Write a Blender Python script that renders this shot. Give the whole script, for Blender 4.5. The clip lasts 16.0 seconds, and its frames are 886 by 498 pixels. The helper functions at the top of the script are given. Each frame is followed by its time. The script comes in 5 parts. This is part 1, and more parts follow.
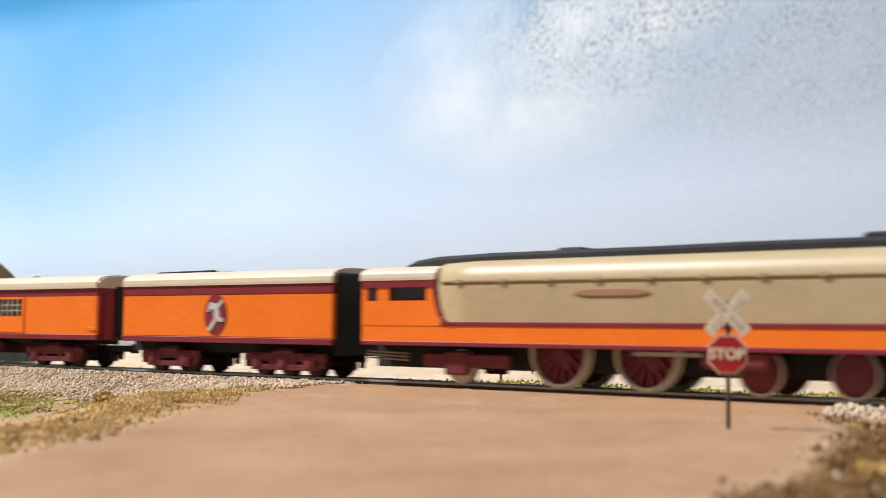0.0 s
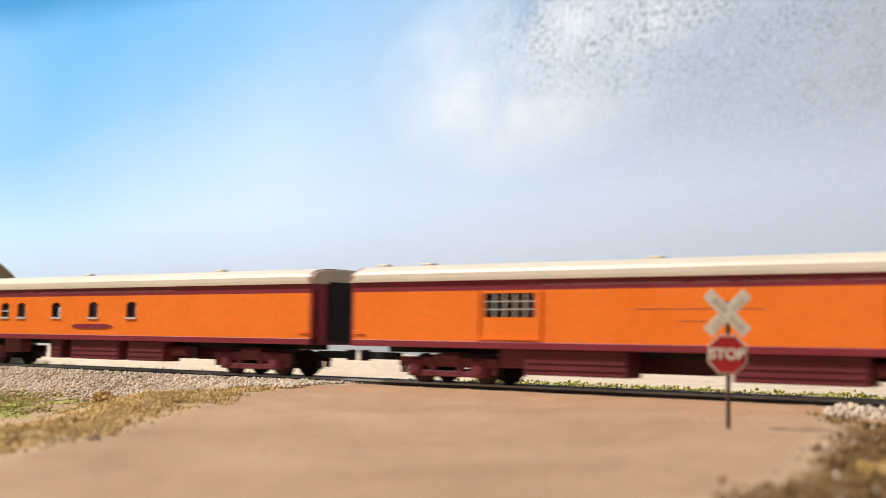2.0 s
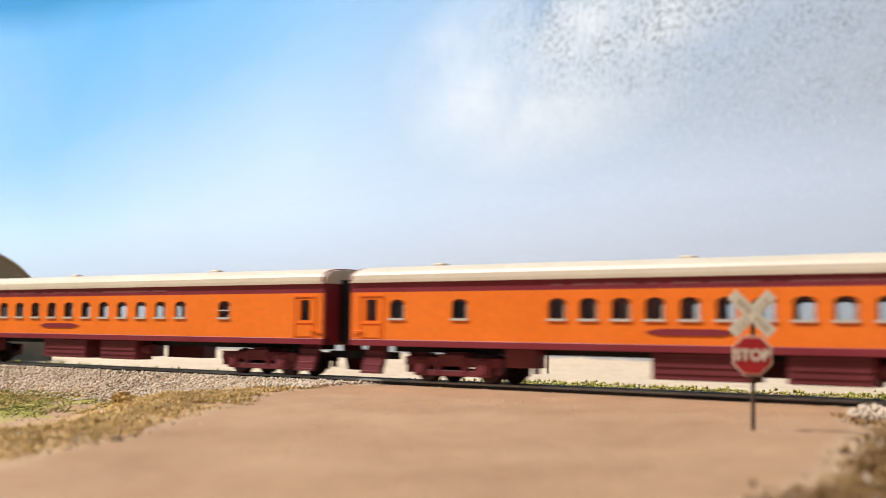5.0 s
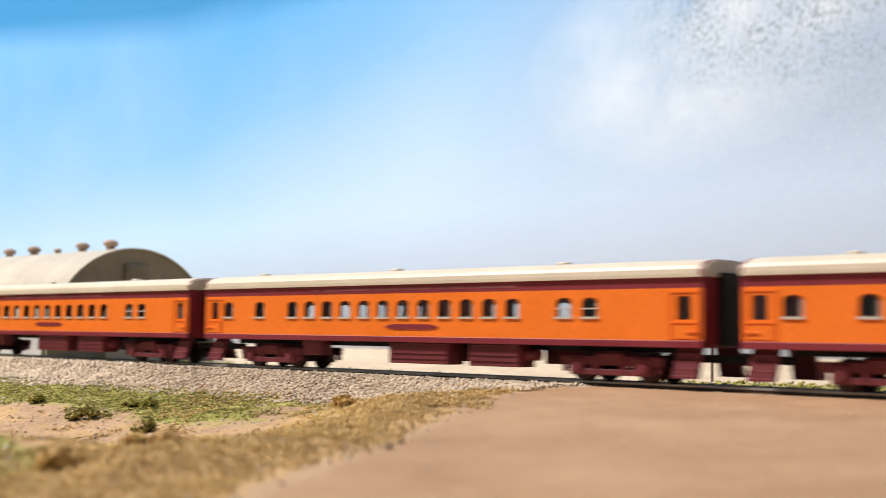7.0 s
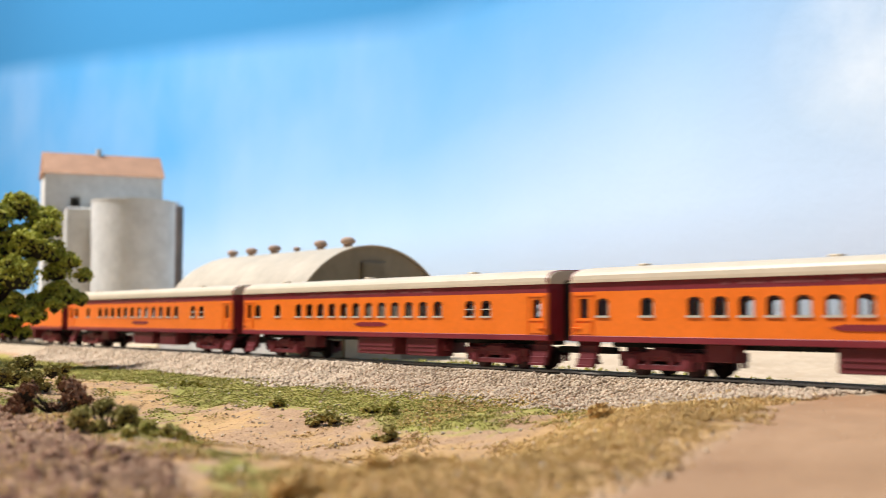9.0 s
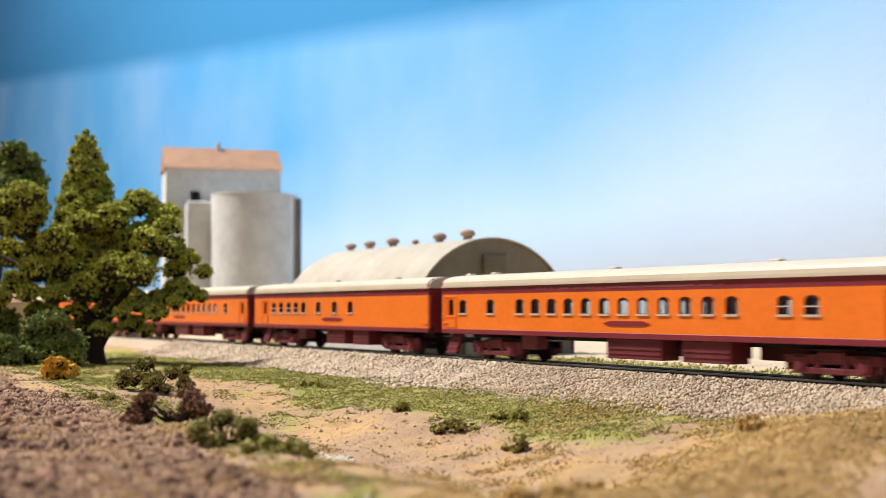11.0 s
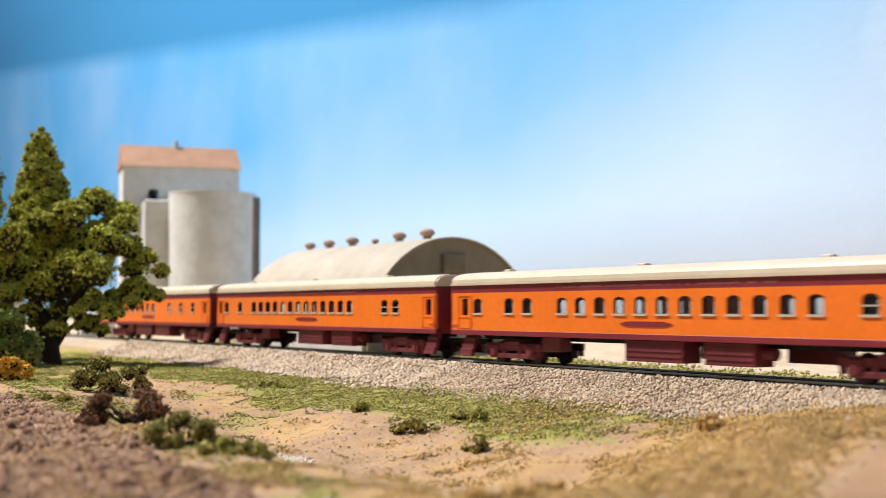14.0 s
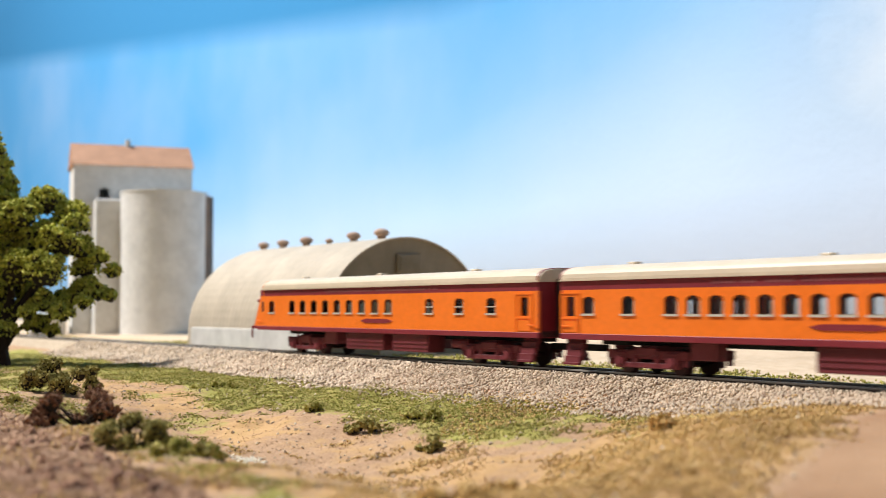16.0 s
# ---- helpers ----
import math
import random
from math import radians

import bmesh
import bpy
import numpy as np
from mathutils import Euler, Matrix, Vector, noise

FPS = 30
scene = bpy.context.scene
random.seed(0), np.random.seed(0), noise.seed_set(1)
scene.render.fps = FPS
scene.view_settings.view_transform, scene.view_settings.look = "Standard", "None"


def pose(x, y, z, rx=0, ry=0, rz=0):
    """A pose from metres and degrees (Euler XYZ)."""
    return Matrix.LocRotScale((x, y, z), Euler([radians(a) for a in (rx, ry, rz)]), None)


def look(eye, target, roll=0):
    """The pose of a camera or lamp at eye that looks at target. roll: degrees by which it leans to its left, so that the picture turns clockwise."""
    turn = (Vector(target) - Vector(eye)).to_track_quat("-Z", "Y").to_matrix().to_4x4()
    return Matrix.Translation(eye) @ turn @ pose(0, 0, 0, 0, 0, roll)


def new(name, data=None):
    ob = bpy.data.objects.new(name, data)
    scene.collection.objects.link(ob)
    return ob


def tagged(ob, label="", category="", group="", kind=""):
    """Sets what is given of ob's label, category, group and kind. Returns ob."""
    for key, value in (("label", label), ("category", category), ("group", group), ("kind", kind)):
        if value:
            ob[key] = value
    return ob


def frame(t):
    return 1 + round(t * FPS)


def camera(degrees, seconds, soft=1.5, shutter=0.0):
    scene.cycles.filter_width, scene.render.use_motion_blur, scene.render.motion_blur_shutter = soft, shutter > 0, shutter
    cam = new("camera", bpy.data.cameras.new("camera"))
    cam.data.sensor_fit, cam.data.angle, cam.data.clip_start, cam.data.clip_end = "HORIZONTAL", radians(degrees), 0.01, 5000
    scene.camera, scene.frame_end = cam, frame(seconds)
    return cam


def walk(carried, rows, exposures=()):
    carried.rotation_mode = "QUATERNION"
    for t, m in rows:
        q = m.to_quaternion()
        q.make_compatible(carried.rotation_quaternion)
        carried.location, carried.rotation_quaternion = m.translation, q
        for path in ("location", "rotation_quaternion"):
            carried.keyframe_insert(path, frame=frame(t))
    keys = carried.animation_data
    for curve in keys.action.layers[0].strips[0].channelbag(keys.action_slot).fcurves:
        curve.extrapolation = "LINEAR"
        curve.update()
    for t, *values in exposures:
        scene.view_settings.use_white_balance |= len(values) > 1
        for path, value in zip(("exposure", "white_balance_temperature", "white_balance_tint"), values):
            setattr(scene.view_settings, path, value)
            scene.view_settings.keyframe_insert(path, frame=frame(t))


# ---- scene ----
# ---- camera ----
cam = camera(39.42, 16.0, soft=0.75, shutter=0.4)
cam.data.dof.use_dof = True
cam.data.dof.focus_distance = 0.30
cam.data.dof.aperture_fstop = 31


def view(x, y, z, yaw, pitch, roll):
    return pose(x, y, z, 90 + pitch, 0, yaw) @ pose(0, 0, 0, 0, 0, -roll)


PATH = [
    (0.0, view(0.0291, -0.2113, 0.0096, 38.11, 4.07, -0.85)),
    (3.6, view(0.0291, -0.2113, 0.0096, 38.11, 4.07, -0.85)),
    (4.7, view(0.0283, -0.2116, 0.0097, 38.33, 4.05, -0.85)),
    (6.0, view(0.0184, -0.2144, 0.0105, 40.56, 3.81, -0.90)),
    (6.5, view(0.0099, -0.2170, 0.0102, 41.74, 3.86, -0.77)),
    (7.0, view(0.0030, -0.2168, 0.0099, 43.80, 3.85, -0.67)),
    (7.5, view(-0.0013, -0.2132, 0.0100, 46.76, 3.85, -0.58)),
    (8.0, view(-0.0061, -0.2098, 0.0102, 49.57, 3.76, -0.49)),
    (8.5, view(-0.0106, -0.2071, 0.0107, 52.27, 3.63, -0.41)),
    (9.0, view(-0.0153, -0.2057, 0.0116, 54.47, 3.42, -0.32)),
    (9.5, view(-0.0179, -0.2048, 0.0126, 56.79, 3.22, -0.22)),
    (10.0, view(-0.0208, -0.2040, 0.0138, 58.71, 3.01, -0.13)),
    (10.9, view(-0.0273, -0.2007, 0.0145, 59.78, 2.82, 0.02)),
    (12.5, view(-0.0285, -0.2001, 0.0146, 59.97, 2.78, 0.04)),
    (13.0, view(-0.0285, -0.2001, 0.0146, 59.96, 2.78, 0.04)),
    (13.5, view(-0.0285, -0.2001, 0.0146, 59.09, 2.78, 0.04)),
    (14.0, view(-0.0285, -0.2001, 0.0146, 57.93, 2.78, 0.04)),
    (14.5, view(-0.0285, -0.2001, 0.0146, 56.78, 2.78, 0.04)),
    (15.0, view(-0.0285, -0.2001, 0.0146, 55.80, 2.78, 0.04)),
    (15.5, view(-0.0285, -0.2001, 0.0146, 55.77, 2.78, 0.04)),
    (16.0, view(-0.0285, -0.2001, 0.0146, 55.81, 2.78, 0.04)),
]
walk(cam, PATH)

# ---- light: a soft bright room and one strong lamp over the aisle ----
world = bpy.data.worlds.new("room_light")
world.use_nodes = True
scene.world = world
wn = world.node_tree.nodes
wn["Background"].inputs["Color"].default_value = (0.86, 0.93, 1.0, 1)
wn["Background"].inputs["Strength"].default_value = 0.20


def lamp(name, eye, target, size, power, colour):
    data = bpy.data.lights.new(name, "AREA")
    data.shape, data.size, data.energy, data.color = "DISK", size, power, colour
    ob = new(name, data)
    ob.matrix_world = look(eye, target)
    return ob


lamp("room_lamp", (-1.62, -0.97, 2.25), (-0.4, 0.1, 0), 0.26, 146, (1.0, 0.960, 0.922))
scene.view_settings.exposure = 0.0


# ---- materials ----
def rgb(h):
    h = h.lstrip("#")
    v = [int(h[i:i + 2], 16) / 255 for i in (0, 2, 4)]
    return tuple(c / 12.92 if c <= 0.04045 else ((c + 0.055) / 1.055) ** 2.4 for c in v) + (1,)


class Net:
    """A short way to write node materials."""

    def __init__(self, name):
        self.m = bpy.data.materials.new(name)
        self.m.use_nodes = True
        self.t = self.m.node_tree
        self.b = self.t.nodes["Principled BSDF"]
        self.tc = None

    def node(self, kind, **kw):
        n = self.t.nodes.new(kind)
        for k, v in kw.items():
            n.inputs[k.replace("_", " ")].default_value = v
        return n

    def link(self, a, b):
        self.t.links.new(a, b)

    def noise(self, scale, detail=4.0, rough=0.55, coord="Object"):
        if self.tc is None:
            self.tc = self.t.nodes.new("ShaderNodeTexCoord")
        n = self.node("ShaderNodeTexNoise", Scale=scale, Detail=detail, Roughness=rough)
        self.link(self.tc.outputs[coord], n.inputs["Vector"])
        return n.outputs["Fac"]

    def ramp(self, fac, stops):
        n = self.t.nodes.new("ShaderNodeValToRGB")
        e = n.color_ramp.elements
        while len(e) < len(stops):
            e.new(0.5)
        for el, (p, c) in zip(e, stops):
            el.position, el.color = p, c if len(c) == 4 else (*c, 1)
        self.link(fac, n.inputs["Fac"])
        return n.outputs["Color"]

    def mix(self, fac, a, b, kind="MIX"):
        n = self.t.nodes.new("ShaderNodeMix")
        n.data_type, n.blend_type = "RGBA", kind
        for s, v in ((n.inputs[0], fac), (n.inputs[6], a), (n.inputs[7], b)):
            if isinstance(v, (int, float)):
                s.default_value = v
            elif isinstance(v, tuple):
                s.default_value = v
            else:
                self.link(v, s)
        return n.outputs[2]

    def math(self, op, a, b=0.0):
        n = self.t.nodes.new("ShaderNodeMath")
        n.operation = op
        for s, v in zip(n.inputs, (a, b)):
            if isinstance(v, (int, float)):
                s.default_value = v
            else:
                self.link(v, s)
        return n.outputs[0]

    def bump(self, height, dist, strength=0.6):
        n = self.node("ShaderNodeBump", Strength=strength, Distance=dist)
        self.link(height, n.inputs["Height"])
        self.link(n.outputs["Normal"], self.b.inputs["Normal"])

    def colour(self, c):
        if isinstance(c, tuple):
            self.b.inputs["Base Color"].default_value = c
        else:
            self.link(c, self.b.inputs["Base Color"])


def paint(name, hexcol, rough=0.45, vary=0.12, grain=900, bump=0.00004, metal=0.0):
    """Model paint: a base colour with faint mottling, dust and orange-peel."""
    n = Net(name)
    c = rgb(hexcol)
    dark = tuple(v * (1 - vary) for v in c[:3]) + (1,)
    light = tuple(min(1, v * (1 + vary * 0.6) + 0.01) for v in c[:3]) + (1,)
    big = n.ramp(n.noise(70, 5), [(0.3, dark), (0.7, light)])
    fine = n.ramp(n.noise(grain, 3), [(0.35, (0.86, 0.86, 0.86)), (0.65, (1.0, 1.0, 1.0))])
    n.colour(n.mix(0.6, big, fine, "MULTIPLY"))
    n.b.inputs["Roughness"].default_value = rough
    n.b.inputs["Metallic"].default_value = metal
    n.bump(n.noise(grain, 2), bump, 0.4)
    return n.m


M = {
    "orange": paint("orange_paint", "#fb7b14", 0.42, 0.06),
    "maroon": paint("maroon_paint", "#821d2b", 0.5, 0.10),
    "truckred": paint("weathered_maroon_plastic", "#702029", 0.55, 0.25),
    "cream": paint("cream_roof_paint", "#d2c2aa", 0.5, 0.07),
    "tan": paint("tan_shroud_paint", "#b9a681", 0.45, 0.07),
    "black": paint("black_paint", "#121111", 0.75, 0.2),
    "dark": paint("dark_rubber", "#0e0d0d", 0.8, 0.3),
    "inside": paint("dark_interior_plastic", "#2a1c18", 0.7, 0.2),
    "dullpipe": paint("dull_pipe", "#8a7a6a", 0.5, 0.2),
    "steel": paint("bright_steel_rod", "#c0b7a8", 0.35, 0.12, metal=0.2),
    "truckdark": paint("dark_maroon_wheel", "#3c161a", 0.6, 0.25),
    "whitewall": paint("white_wheel_rim", "#cfc6b6", 0.5, 0.1),
    "trim": paint("pale_window_trim", "#c9c2b4", 0.4, 0.08),
    # pale railhead colour stands in for the bright line it reflects
    "rail": paint("worn_railhead_shine", "#b4b0aa", 0.34, 0.25, metal=0.35),
    "railside": paint("painted_rail_web", "#4c3e34", 0.7, 0.3),
    "tie": paint("dusty_tie_plastic", "#6e5c4a", 0.8, 0.35),
    "concrete": paint("pale_grey_concrete", "#d3d4d2", 0.85, 0.12, 260),
    "concrete2": paint("pale_cement_block", "#d4d4d0", 0.85, 0.14, 260),
    "rust": paint("faded_red_roof", "#a87f63", 0.8, 0.2, 300),
    "rustvent": paint("rusty_vent", "#ad917c", 0.8, 0.3, 400),
    "shed": paint("pale_corrugated_metal", "#b9ad9a", 0.6, 0.12, 300),
    "casing": paint("grey_metal_casing", "#6c6e72", 0.7, 0.14, 300),
    "shedend": paint("shaded_shed_gable", "#8c8270", 0.8, 0.14, 300),
    "signred": paint("sign_red", "#b3191f", 0.4, 0.08),
    "signwhite": paint("sign_white", "#ece2cc", 0.6, 0.12),
    "faded": paint("faded_lettering", "#d8cbb2", 0.7, 0.1),
    "reveal": paint("dark_red_reveal_shade", "#4a1c14", 0.6, 0.15),
    "letters": paint("dull_pink_lettering", "#8f4a4c", 0.6, 0.2),
    "core": paint("dark_twig_shade", "#241d12", 0.95, 0.3),
    "wood": paint("grey_wood_post", "#5a4636", 0.85, 0.3),
    "silver": paint("grey_white_emblem", "#c9c6c4", 0.5, 0.1),
    "bark": paint("dark_bark", "#32241a", 0.9, 0.4, 500, 0.0003),
}


def glass():
    n = Net("window_glass")
    nodes = n.t.nodes
    tr = nodes.new("ShaderNodeBsdfTransparent")
    tr.inputs["Color"].default_value = (0.985, 0.99, 0.99, 1)
    gl = n.node("ShaderNodeBsdfGlossy", Roughness=0.06)
    mx = nodes.new("ShaderNodeMixShader")
    mx.inputs[0].default_value = 0.05
    n.link(tr.outputs[0], mx.inputs[1]), n.link(gl.outputs[0], mx.inputs[2])
    n.link(mx.outputs[0], nodes["Material Output"].inputs["Surface"])
    return n.m


M["glass"] = glass()


def flake(name, stops, rough=0.9):
    """Ground foam, leaves and stones: a colour of its own for every piece."""
    n = Net(name)
    g = n.t.nodes.new("ShaderNodeNewGeometry")
    c = n.ramp(g.outputs["Random Per Island"], stops)
    mott = n.ramp(n.noise(110, 3), [(0.3, (0.7, 0.7, 0.7)), (0.7, (1.1, 1.1, 1.1))])
    n.colour(n.mix(0.8, c, mott, "MULTIPLY"))
    n.b.inputs["Roughness"].default_value = rough
    n.b.inputs["Specular IOR Level"].default_value = 0.25
    return n.m


M["ballast"] = flake("pinkish_grey_ballast", [(0.0, rgb("#ab9784")), (0.25, rgb("#c4b09a")), (0.6, rgb("#d2bfa8")), (0.85, rgb("#c8b298")), (1.0, rgb("#dccdb8"))])
M["tuft_tan"] = flake("dry_tan_turf", [(0.0, rgb("#b89458")), (0.4, rgb("#ceaa6a")), (0.8, rgb("#dcba82")), (1.0, rgb("#c2a060"))])
# brown verge turf, darkened further for light falling off towards +x
M["tuft_verge"] = flake("brown_verge_turf", [(0.0, rgb("#6c5230")), (0.5, rgb("#84623a")), (1.0, rgb("#967646"))])
M["tuft_green"] = flake("green_turf", [(0.0, rgb("#7c7c34")), (0.35, rgb("#969244")), (0.7, rgb("#aea458")), (1.0, rgb("#c2b276"))])
M["tuft_brown"] = flake("brown_field_fuzz", [(0.0, rgb("#8c6c56")), (0.4, rgb("#ac8a72")), (0.8, rgb("#c4a288")), (1.0, rgb("#9c7c64"))])
M["soil_crumb"] = flake("sandy_soil_crumbs", [(0.0, rgb("#a68464")), (0.5, rgb("#b89272")), (1.0, rgb("#caa888"))])
M["leaf"] = flake("olive_green_leaves", [(0.0, rgb("#828834")), (0.4, rgb("#a8ac46")), (0.75, rgb("#cac85c")), (1.0, rgb("#dedc78"))])
M["leaf_dark"] = flake("mid_green_leaves", [(0.0, rgb("#5a6a34")), (0.5, rgb("#7a8644")), (1.0, rgb("#a0a45c"))])
M["leaf_yellow"] = flake("yellow_flowers", [(0.0, rgb("#d09a34")), (0.5, rgb("#e8b448")), (1.0, rgb("#dca84c"))])
M["leaf_bush"] = flake("dusty_olive_shrub", [(0.0, rgb("#756a38")), (0.5, rgb("#988e4e")), (1.0, rgb("#b4a864"))])
M["clod"] = flake("dark_field_clods", [(0.0, rgb("#6a4c3c")), (0.5, rgb("#8c6854")), (1.0, rgb("#a8826a"))])
M["cinder"] = flake("dark_cinder_ballast", [(0.0, rgb("#4c4038")), (0.5, rgb("#75655a")), (1.0, rgb("#9a8878"))])
M["leaf_dry"] = flake("dry_brown_shrub", [(0.0, rgb("#684434")), (0.5, rgb("#8c644c")), (1.0, rgb("#a47e60"))])


def ground_material():
    n = Net("scenic_ground")

    def att(name):
        a = n.t.nodes.new("ShaderNodeAttribute")
        a.attribute_name = name
        return a.outputs["Fac"]

    fine, mid, big = n.noise(1400, 4, 0.7), n.noise(220, 4), n.noise(35, 4)
    road = n.ramp(n.noise(60, 5), [(0.2, rgb("#9c7a5e")), (0.5, rgb("#a88668")), (0.85, rgb("#b29072"))])
    soil = n.ramp(fine, [(0.3, rgb("#9c7e62")), (0.55, rgb("#b49476")), (0.8, rgb("#c6a888"))])
    grass = n.ramp(mid, [(0.3, rgb("#ac8a58")), (0.5, rgb("#c09c70")), (0.75, rgb("#b69464"))])
    green = n.ramp(mid, [(0.3, rgb("#868440")), (0.5, rgb("#a09a54")), (0.8, rgb("#bca872"))])
    field = n.ramp(fine, [(0.3, rgb("#907058")), (0.55, rgb("#b09074")), (0.8, rgb("#c6a88c"))])
    # brown verge soil with the same light fall-off put into its colour
    verge = n.ramp(mid, [(0.3, rgb("#5e482c")), (0.5, rgb("#745836")), (0.75, rgb("#84683e"))])
    grit = n.ramp(fine, [(0.3, rgb("#93836f")), (0.6, rgb("#c6b59e"))])
    pale = n.ramp(mid, [(0.3, rgb("#c4ad92")), (0.7, rgb("#d6c2a8"))])

    def soft(name, amount=0.5):
        return n.ramp(n.math("ADD", att(name), n.math("MULTIPLY", n.math("SUBTRACT", mid, 0.5), amount)), [(0.4, (0, 0, 0)), (0.6, (1, 1, 1))])

    c = n.mix(soft("grass", 0.9), soil, grass)
    c = n.mix(soft("verge", 0.9), c, verge)
    c = n.mix(soft("green", 1.2), c, green)
    c = n.mix(soft("field"), c, field)
    c = n.mix(soft("pale"), c, pale)
    c = n.mix(soft("road", 0.25), c, road)
    c = n.mix(soft("grit"), c, grit)
    tone = n.ramp(big, [(0.3, (0.88, 0.86, 0.84)), (0.7, (1.05, 1.05, 1.05))])
    n.colour(n.mix(1.0, c, tone, "MULTIPLY"))
    n.b.inputs["Roughness"].default_value = 0.95
    n.b.inputs["Specular IOR Level"].default_value = 0.15
    n.bump(n.math("ADD", fine, n.math("MULTIPLY", mid, 0.6)), 0.00025, 0.7)
    return n.m


M["ground"] = ground_material()


def sky_material():
    """A hand-painted sky: soft white haze low down and to one side, a gritty patch of brush work, with a top shadow and
    lamp glare put into the colour.
    """
    n = Net("painted_sky_board")
    tc = n.t.nodes.new("ShaderNodeTexCoord")
    sep = n.t.nodes.new("ShaderNodeSeparateXYZ")
    n.link(tc.outputs["Object"], sep.inputs[0])
    x, z = sep.outputs["X"], sep.outputs["Z"]
    n.tc = tc
    wob = n.math("MULTIPLY", n.math("SUBTRACT", n.noise(1.7, 3), 0.5), 0.14)
    # height over the haze, which rises towards +x
    up = n.math("ADD", n.math("SUBTRACT", z, n.math("MULTIPLY", n.math("ADD", x, 1.3), 0.11)), wob)
    base = n.ramp(n.math("MULTIPLY", n.math("ADD", up, 0.03), 2.6), [(0.05, rgb("#c6d8f2")), (0.25, rgb("#b2cfec")), (0.5, rgb("#80b4e4")), (0.75, rgb("#5ca2da")), (1.0, rgb("#56a0da"))])
    puff = n.ramp(n.noise(2.6, 5, 0.55), [(0.40, (0, 0, 0)), (0.78, (0.36, 0.36, 0.36))])
    c = n.mix(puff, base, rgb("#bccfea"))
    # thin upright wisps of dry-brushed haze
    stretch = n.node("ShaderNodeMapping")
    stretch.inputs["Scale"].default_value = (1.0, 1.0, 0.5)
    n.link(tc.outputs["Object"], stretch.inputs["Vector"])
    wisp = n.node("ShaderNodeTexNoise", Scale=13.0, Detail=4.0, Roughness=0.5)
    n.link(stretch.outputs[0], wisp.inputs["Vector"])
    c = n.mix(n.ramp(wisp.outputs["Fac"], [(0.42, (0, 0, 0)), (0.80, (0.05, 0.05, 0.05))]), c, rgb("#c0d4f2"))
    # greyer paint towards +x
    gx = n.ramp(n.math("ADD", n.math("MULTIPLY", n.math("ADD", x, 1.0), 1.15), n.math("MULTIPLY", wob, 1.5)), [(0.42, (0, 0, 0)), (0.97, (1, 1, 1))])
    lift = n.ramp(n.math("MULTIPLY", z, 4.0), [(0.15, (0.1, 0.1, 0.1)), (0.6, (1, 1, 1))])
    c = n.mix(n.mix(1.0, gx, lift, "MULTIPLY"), c, rgb("#a4b1c4"))
    # shadow along the board's top, painted in as a deep blue band
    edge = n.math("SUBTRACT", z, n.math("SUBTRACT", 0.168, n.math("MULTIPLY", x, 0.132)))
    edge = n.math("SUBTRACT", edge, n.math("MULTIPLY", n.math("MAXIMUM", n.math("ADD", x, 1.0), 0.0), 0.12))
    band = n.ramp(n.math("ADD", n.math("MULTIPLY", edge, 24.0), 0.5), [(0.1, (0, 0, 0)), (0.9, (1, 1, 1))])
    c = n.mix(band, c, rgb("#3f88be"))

    # lamp glare painted white, with gritty brush marks, high up towards the +x end
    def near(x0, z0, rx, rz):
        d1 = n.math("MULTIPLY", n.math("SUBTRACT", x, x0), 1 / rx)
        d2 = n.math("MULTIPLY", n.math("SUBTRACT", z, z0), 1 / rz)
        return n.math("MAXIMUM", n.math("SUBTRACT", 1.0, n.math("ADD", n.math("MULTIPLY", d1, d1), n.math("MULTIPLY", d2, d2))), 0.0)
    glare = n.ramp(n.noise(11, 6, 0.62), [(0.32, (0.0, 0.0, 0.0)), (0.78, (0.8, 0.8, 0.8))])
    c = n.mix(n.mix(1.0, glare, near(-0.43, 0.185, 0.13, 0.075), "MULTIPLY"), c, rgb("#eef3f8"))
    c = n.mix(n.mix(1.0, glare, near(-0.36, 0.215, 0.12, 0.035), "MULTIPLY"), c, rgb("#f2f5f8"))
    marks = n.ramp(n.noise(300, 6, 0.80), [(0.47, (0, 0, 0)), (0.59, (1.0, 1.0, 1.0))])
    clumped = n.mix(1.0, marks, n.ramp(n.noise(40, 5, 0.7), [(0.36, (0.1, 0.1, 0.1)), (0.66, (1, 1, 1))]), "MULTIPLY")
    c = n.mix(n.mix(1.0, clumped, near(-0.365, 0.210, 0.11, 0.055), "MULTIPLY"), c, rgb("#64788a"))
    c = n.mix(n.mix(1.0, clumped, near(-0.22, 0.215, 0.26, 0.10), "MULTIPLY"), c, rgb("#7d8d98"))
    # the brushed board's glossy sheen, painted as pale specks
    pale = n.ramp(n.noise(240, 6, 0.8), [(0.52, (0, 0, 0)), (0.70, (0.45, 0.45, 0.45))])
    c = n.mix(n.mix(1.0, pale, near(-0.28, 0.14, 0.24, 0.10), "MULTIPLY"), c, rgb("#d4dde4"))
    n.colour(c)
    n.b.inputs["Roughness"].default_value = 0.55
    n.b.inputs["Specular IOR Level"].default_value = 0.15
    n.bump(n.noise(90, 6, 0.7), 0.004, 0.14)
    return n.m


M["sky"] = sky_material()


# ---- mesh tools ----
def empty(name):
    return new(name)


def mesh_of(bm, name, mat, smooth=False):
    me = bpy.data.meshes.new(name)
    bmesh.ops.recalc_face_normals(bm, faces=bm.faces)
    bm.to_mesh(me)
    bm.free()
    for m in (mat if isinstance(mat, (list, tuple)) else [mat]):
        me.materials.append(m)
    if smooth:
        for p in me.polygons:
            p.use_smooth = True
    return me


